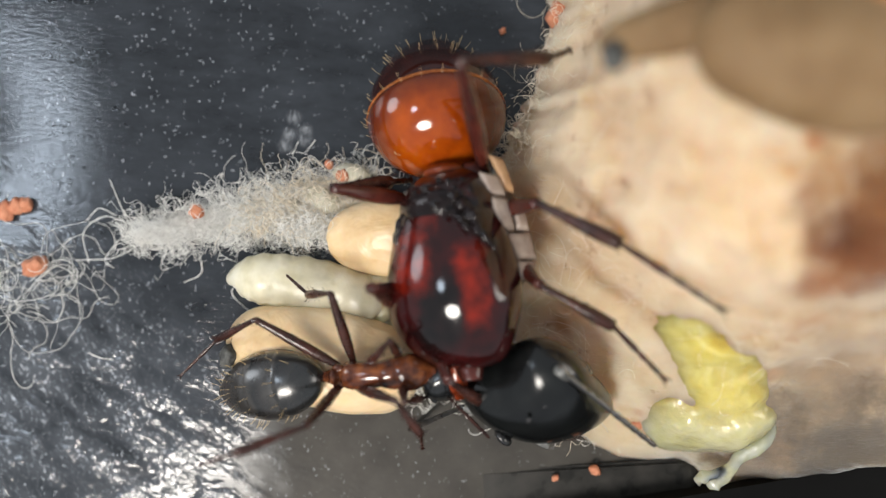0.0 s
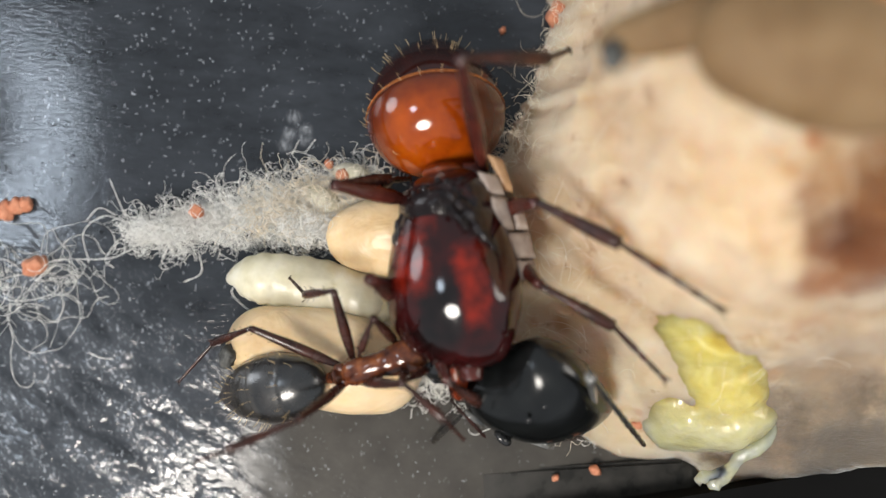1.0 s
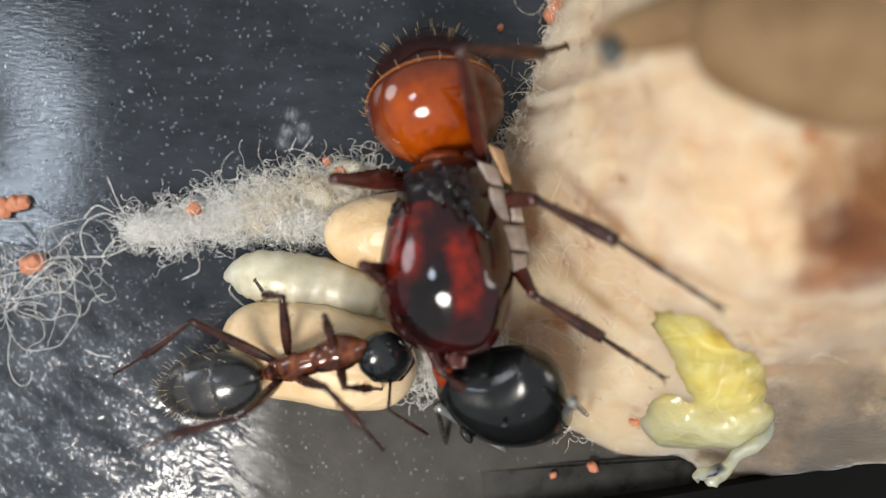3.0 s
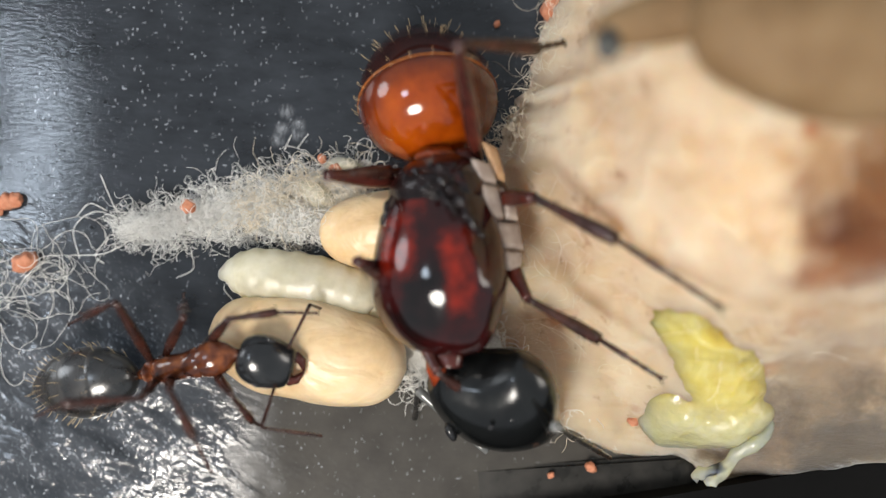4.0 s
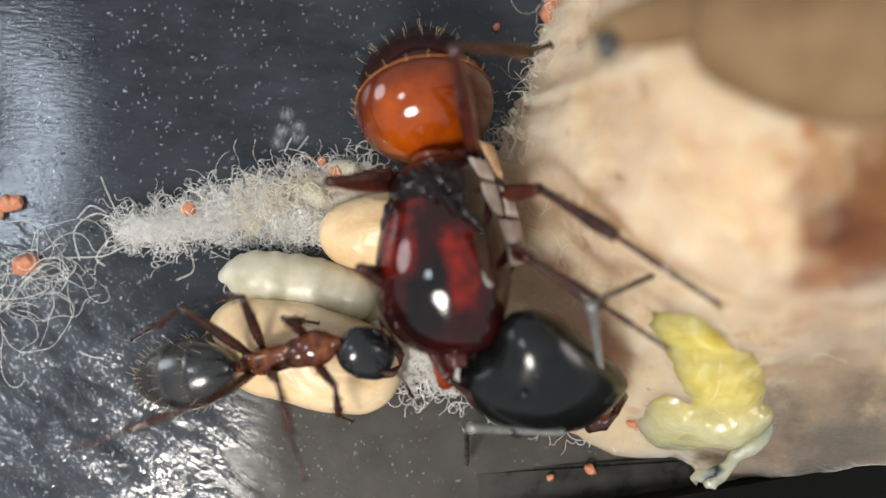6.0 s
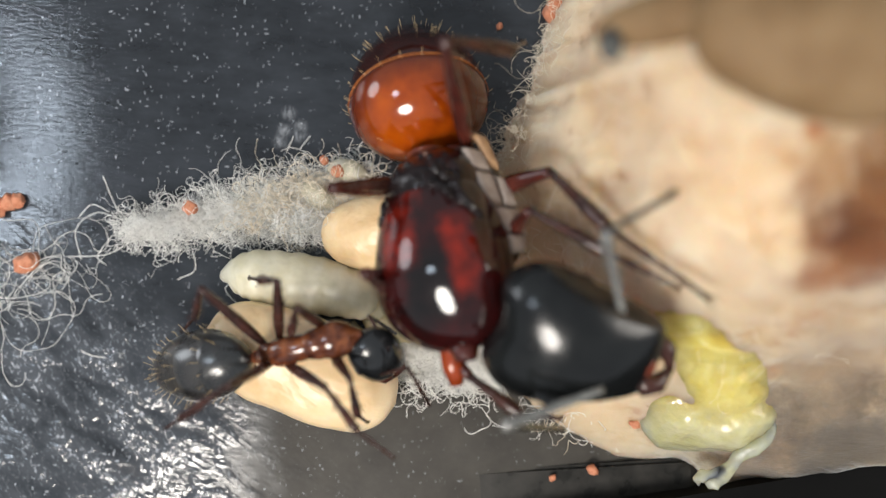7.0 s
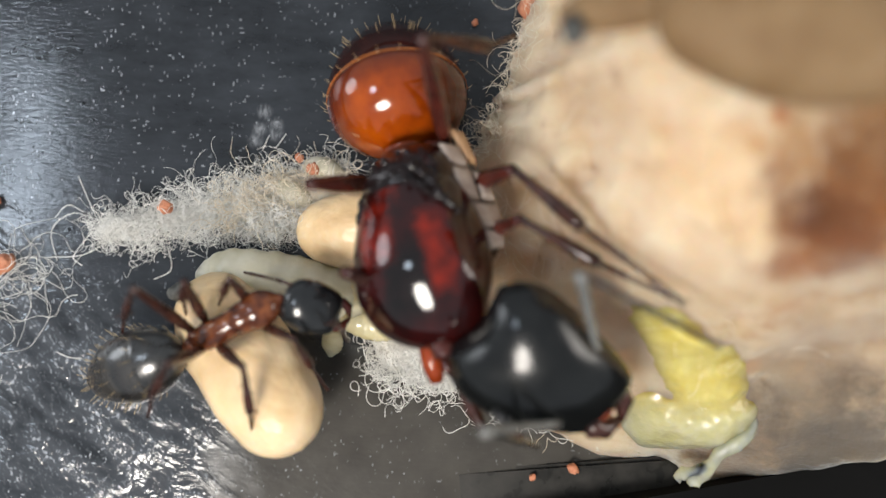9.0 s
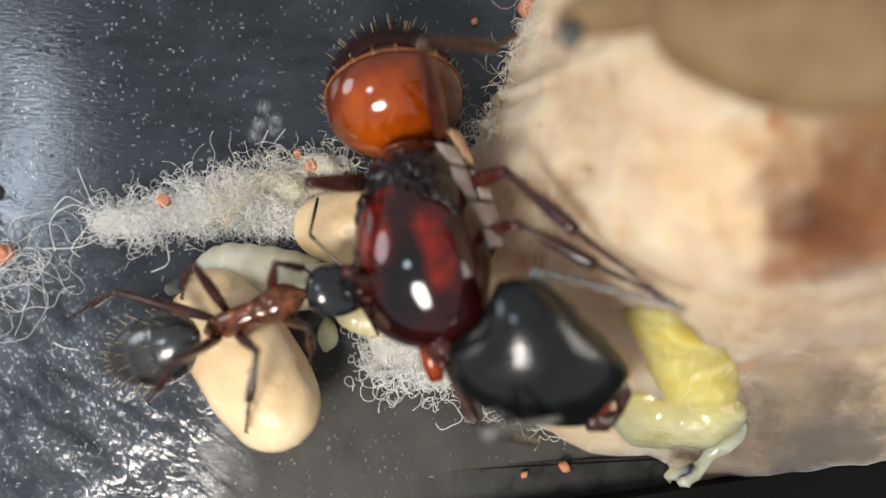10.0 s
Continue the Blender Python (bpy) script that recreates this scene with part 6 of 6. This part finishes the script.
QUEEN_RIGHT_HIND_KNEE = [
    (0, -2.56, 1.54, 3.16), (2, -2.52, 1.67, 3.22), (4, -2.52, 1.68, 3.30), (5.5, -2.48, 1.67, 3.30),
    (7, -2.45, 1.39, 3.68), (7.5, -2.37, 1.42, 3.71), (8, -2.34, 1.42, 3.69), (9, -2.29, 1.37, 3.71),
    (9.5, -2.29, 1.27, 3.71), (10, -2.26, 1.35, 3.72),
]
QUEEN_RIGHT_HIND_ANKLE = [
    (0, -1.43, 1.79, 2.06), (2, -1.46, 1.84, 2.04), (4, -1.27, 1.85, 2.32), (5.5, -1.24, 1.95, 2.32),
    (7, -1.29, 1.61, 2.60), (7.5, -1.23, 1.61, 2.61), (8, -1.29, 1.61, 2.50), (9, -1.32, 1.56, 2.45),
    (9.5, -1.35, 1.51, 2.45), (10, -1.25, 1.53, 2.49),
]
QUEEN_RIGHT_HIND_FOOT = [
    (0, -0.96, 1.88, 1.42), (2, -0.99, 1.94, 1.40), (4, -0.81, 1.98, 1.68), (5.5, -0.77, 2.02, 1.67),
    (7, -0.84, 1.74, 1.95), (7.5, -0.78, 1.73, 1.96), (8, -0.85, 1.74, 1.84), (9, -0.89, 1.68, 1.79),
    (9.5, -0.93, 1.64, 1.78), (10, -0.82, 1.66, 1.83),
]
QUEEN_RIGHT_MIDDLE_KNEE = [
    (0, -1.63, -0.48, 3.57), (2, -1.73, -0.12, 3.55), (4, -1.77, -0.07, 3.56), (5.5, -1.74, -0.10, 3.55),
    (7, -1.69, -0.25, 4.33), (7.5, -1.62, -0.23, 4.33), (8, -1.54, -0.24, 4.29), (9, -1.48, -0.34, 4.31),
    (9.5, -1.44, -0.46, 4.32), (10, -1.35, -0.36, 4.33),
]
QUEEN_RIGHT_MIDDLE_ANKLE = [
    (0, -1.14, -0.86, 2.55), (2, -1.18, -0.62, 2.61), (4, -1.14, -0.49, 2.63), (5.5, -1.10, -0.47, 2.60),
    (7, -1.13, -0.68, 3.36), (7.5, -1.07, -0.70, 3.37), (8, -0.89, -0.57, 3.34), (9, -0.67, -0.64, 3.48),
    (9.5, -0.69, -0.74, 3.43), (10, -0.56, -0.68, 3.48),
]
QUEEN_RIGHT_MIDDLE_FOOT = [
    (0, -0.66, -1.11, 2.11), (2, -0.69, -0.86, 2.17), (4, -0.53, -0.71, 2.35), (5.5, -0.50, -0.69, 2.33),
    (7, -0.55, -0.89, 3.03), (7.5, -0.50, -0.91, 3.03), (8, -0.31, -0.78, 3.02), (9, -0.11, -0.85, 3.12),
    (9.5, -0.14, -0.93, 3.05), (10, 0.01, -0.89, 3.14),
]
QUEEN_RIGHT_FRONT_KNEE = [
    (0, 0.08, -2.33, 3.35), (5.5, -0.04, -2.33, 3.14), (7, 0.60, -2.30, 3.35), (7.5, 0.71, -2.28, 3.34),
    (8, 0.74, -2.34, 3.28), (9, 0.77, -2.30, 3.19), (9.5, 0.77, -2.25, 3.12), (10, 0.85, -2.25, 3.56),
]
QUEEN_RIGHT_FRONT_ANKLE = [
    (0, 0.79, -2.85, 2.39), (5.5, 0.71, -2.94, 2.28), (7, 1.68, -2.99, 3.55), (7.5, 1.78, -3.00, 3.49),
    (8, 1.60, -3.23, 2.87), (9, 1.46, -3.38, 3.38), (9.5, 1.45, -3.06, 2.37), (10, 1.54, -3.33, 3.76),
]
QUEEN_RIGHT_FRONT_FOOT = [
    (0, 1.21, -3.21, 1.56), (5.5, 1.13, -3.30, 1.45), (7, 2.60, -3.10, 3.16), (7.5, 2.54, -3.14, 2.86),
    (8, 2.56, -3.48, 2.81), (9, 2.34, -3.59, 2.93), (9.5, 2.22, -3.69, 2.51), (10, 2.37, -3.57, 3.25),
]
QUEEN_LEFT_ELBOW = [
    (0, 2.33, -1.96, 3.46), (1, 2.94, -2.05, 3.73), (1.5, 2.77, -2.41, 3.85), (2, 2.85, -3.49, 3.56),
    (2.5, 2.84, -2.39, 3.40), (4, 2.43, -3.21, 3.49), (4.5, 2.92, -3.04, 3.23), (5, 1.85, -2.88, 3.30),
    (5.3, 2.04, -2.79, 3.74), (5.5, 2.96, -1.21, 3.45), (7, 2.77, 0.75, 6.04), (7.5, 3.97, 0.09, 6.41),
    (8, 2.98, -0.18, 5.65), (8.5, 2.96, -0.25, 5.70), (9, 2.99, -0.14, 5.47), (9.5, 2.21, -0.06, 4.49),
    (10, 2.34, -0.14, 4.36),
]
QUEEN_LEFT_TIP = [
    (0, 4.61, -3.62, 2.43), (1, 4.49, -3.75, 1.80), (1.5, 4.60, -3.56, 1.77), (2, 4.46, -3.48, 1.03),
    (2.5, 3.11, -2.93, 0.46), (4, 3.96, -4.27, 1.13), (4.5, 2.88, -4.34, 0.53), (5, 4.14, -4.33, 2.01),
    (5.3, 4.60, -2.40, 2.23), (5.5, 5.40, -0.31, 1.96), (7, 5.27, 2.30, 5.46), (7.5, 6.33, -1.52, 5.52),
    (8, 4.88, -2.36, 6.44), (8.5, 5.34, -2.07, 5.68), (9, 5.69, -1.39, 5.12), (9.5, 5.06, -0.38, 3.61),
    (10, 5.20, -0.68, 5.07),
]
QUEEN_RIGHT_ELBOW = [
    (0, 0.59, -3.15, 1.64), (2.5, 0.20, -3.26, 2.55), (4, -0.39, -2.98, 1.29), (4.5, -0.64, -2.85, 1.26),
    (5, -0.75, -3.04, 1.31), (5.5, 0.40, -3.56, 1.96), (7, 1.19, -2.94, 5.29), (8, 0.93, -2.72, 5.32),
    (9, 1.31, -3.07, 5.86), (9.5, 0.92, -2.84, 4.50), (10, 1.52, -3.10, 5.90),
]
QUEEN_RIGHT_TIP = [
    (0, -1.03, -4.33, -0.59), (2.5, 0.73, -4.57, -0.09), (4, -0.48, -4.64, -1.20), (4.5, 0.47, -4.67, -0.85),
    (5, -1.04, -4.83, -1.08), (5.5, -0.14, -5.19, -0.50), (7, 2.67, -3.35, 2.71), (8, 2.22, -3.74, 2.81),
    (9, 2.55, -3.71, 3.20), (9.5, 2.65, -4.05, 2.37), (10, 2.73, -3.67, 3.21),
]
COCOON_BACK = [
    (0, -5.50, -1.92, 0.85), (2.5, -5.51, -1.95, 0.85), (4, -5.67, -1.82, 0.85), (5.5, -5.68, -1.73, 0.85),
    (7, -5.55, -1.71, 1.00), (7.5, -5.63, -1.59, 1.00), (8, -5.64, -1.54, 1.00), (8.5, -5.26, -1.32, 1.10),
    (9, -4.72, -1.19, 1.23), (9.5, -4.68, -1.05, 1.23), (10, -4.67, -1.26, 1.23),
]
COCOON_FRONT = [
    (0, -0.52, -2.62, 0.85), (2.5, -0.52, -2.65, 0.85), (4, -0.74, -2.54, 0.85), (5.5, -0.77, -2.48, 0.85),
    (7, -0.98, -3.26, 1.00), (7.5, -1.18, -3.47, 1.00), (8, -1.25, -3.55, 1.00), (8.5, -2.13, -4.03, 1.50),
    (9, -2.33, -4.16, 2.33), (9.5, -2.26, -4.11, 2.33), (10, -2.25, -4.15, 2.33),
]

QUEEN_HEAD_ROLL = [(0, 16), (1.5, 16), (2, 8), (5, 8), (5.5, 14), (7, 0), (10, 0)]


def along(rows, t):
    """The place at time t between rows of (seconds, x, y, z)."""
    ts = [r[0] for r in rows]
    return Vector([float(np.interp(t, ts, [r[k] for r in rows])) for k in (1, 2, 3)])


def aimed(a, b):
    """A pose at a, in millimetres, whose x axis points to b with z upward."""
    x = (b - a).normalized()
    y = Vector((0, 0, 1)).cross(x)
    y = y.normalized() if y.length > 1e-4 else Vector((0, 1, 0))
    z = x.cross(y)
    m = Matrix((x, y, z)).transposed().to_4x4()
    m.translation = a * MM
    return m


TIMES = [k / 10 for k in range(101)]


def key_ant(made, body, legs_at, feelers, feeler_base, feeler_lengths, rolls=((0, 0), (10, 0))):
    ant, rear, head, feeler_parts, legs = made
    tail, waist, chest, neck, face = body
    rows = {ob: [] for ob in (ant, rear, head)}
    for t in TIMES:
        w, n = along(waist, t), along(neck, t)
        root = aimed(w, along(chest, t))
        inv = root.inverted()
        rows[ant].append((t, root))
        rows[rear].append((t, inv @ aimed(w, along(tail, t))))
        skull = aimed(n, along(face, t)) @ pose(0, 0, 0, float(np.interp(t, *zip(*rolls))))
        rows[head].append((t, inv @ skull))
        for name, (femur, tibia, foot, place, ls) in legs.items():
            knee, ankle, toe = (along(r, t) for r in legs_at[name])
            hip = (root @ (Vector(place) * MM)) / MM
            k = hip + (knee - hip).normalized() * ls[0]
            a = k + (ankle - knee).normalized() * ls[1]
            rows.setdefault(femur, []).append((t, inv @ aimed(hip, k)))
            rows.setdefault(tibia, []).append((t, inv @ aimed(k, a)))
            rows.setdefault(foot, []).append((t, inv @ aimed(a, a + toe - ankle)))
        for side, (scape, whip) in feeler_parts.items():
            elbow, tip = (along(r, t) for r in feelers[side])
            x, y, z = feeler_base
            base = (skull @ (Vector((x, y if side == "left" else -y, z)) * MM)) / MM
            e = base + (elbow - base).normalized() * feeler_lengths[0]
            rows.setdefault(scape, []).append((t, inv @ aimed(base, e)))
            rows.setdefault(whip, []).append((t, inv @ aimed(e, e + tip - elbow)))
    for ob, some in rows.items():
        walk(ob, some)


def motions():
    key_ant(WORKER, (WORKER_TAIL, WORKER_WAIST, WORKER_NECK, WORKER_NECK, WORKER_FACE), {
        "left_hind": (WORKER_LEFT_HIND_KNEE, WORKER_LEFT_HIND_ANKLE, WORKER_LEFT_HIND_FOOT), "left_middle": (WORKER_LEFT_MIDDLE_KNEE, WORKER_LEFT_MIDDLE_ANKLE, WORKER_LEFT_MIDDLE_FOOT),
        "left_front": (WORKER_LEFT_FRONT_KNEE, WORKER_LEFT_FRONT_ANKLE, WORKER_LEFT_FRONT_FOOT), "right_hind": (WORKER_RIGHT_HIND_KNEE, WORKER_RIGHT_HIND_ANKLE, WORKER_RIGHT_HIND_FOOT),
        "right_middle": (WORKER_RIGHT_MIDDLE_KNEE, WORKER_RIGHT_MIDDLE_ANKLE, WORKER_RIGHT_MIDDLE_FOOT), "right_front": (WORKER_RIGHT_FRONT_KNEE, WORKER_RIGHT_FRONT_ANKLE, WORKER_RIGHT_FRONT_FOOT)},
        {"left": (WORKER_LEFT_ELBOW, WORKER_LEFT_TIP), "right": (WORKER_RIGHT_ELBOW, WORKER_RIGHT_TIP)}, (1.0, 0.28, 0.12), (1.2, 1.5))
    key_ant(QUEEN, (QUEEN_TAIL, QUEEN_WAIST, QUEEN_CHEST, QUEEN_NECK, QUEEN_FACE), {
        "left_hind": (QUEEN_LEFT_HIND_KNEE, QUEEN_LEFT_HIND_ANKLE, QUEEN_LEFT_HIND_FOOT), "left_middle": (QUEEN_LEFT_MIDDLE_KNEE, QUEEN_LEFT_MIDDLE_ANKLE, QUEEN_LEFT_MIDDLE_FOOT),
        "left_front": (QUEEN_LEFT_FRONT_KNEE, QUEEN_LEFT_FRONT_ANKLE, QUEEN_LEFT_FRONT_FOOT), "right_hind": (QUEEN_RIGHT_HIND_KNEE, QUEEN_RIGHT_HIND_ANKLE, QUEEN_RIGHT_HIND_FOOT),
        "right_middle": (QUEEN_RIGHT_MIDDLE_KNEE, QUEEN_RIGHT_MIDDLE_ANKLE, QUEEN_RIGHT_MIDDLE_FOOT), "right_front": (QUEEN_RIGHT_FRONT_KNEE, QUEEN_RIGHT_FRONT_ANKLE, QUEEN_RIGHT_FRONT_FOOT)},
        {"left": (QUEEN_LEFT_ELBOW, QUEEN_LEFT_TIP), "right": (QUEEN_RIGHT_ELBOW, QUEEN_RIGHT_TIP)}, (2.3, 0.7, 0.5), (2.1, 3.0), QUEEN_HEAD_ROLL)
    walk(CARRIED, [(t, aimed(along(COCOON_FRONT, t) + (along(COCOON_BACK, t) - along(COCOON_FRONT, t)).normalized() * 2.3, along(COCOON_FRONT, t))) for t in TIMES])


motions()
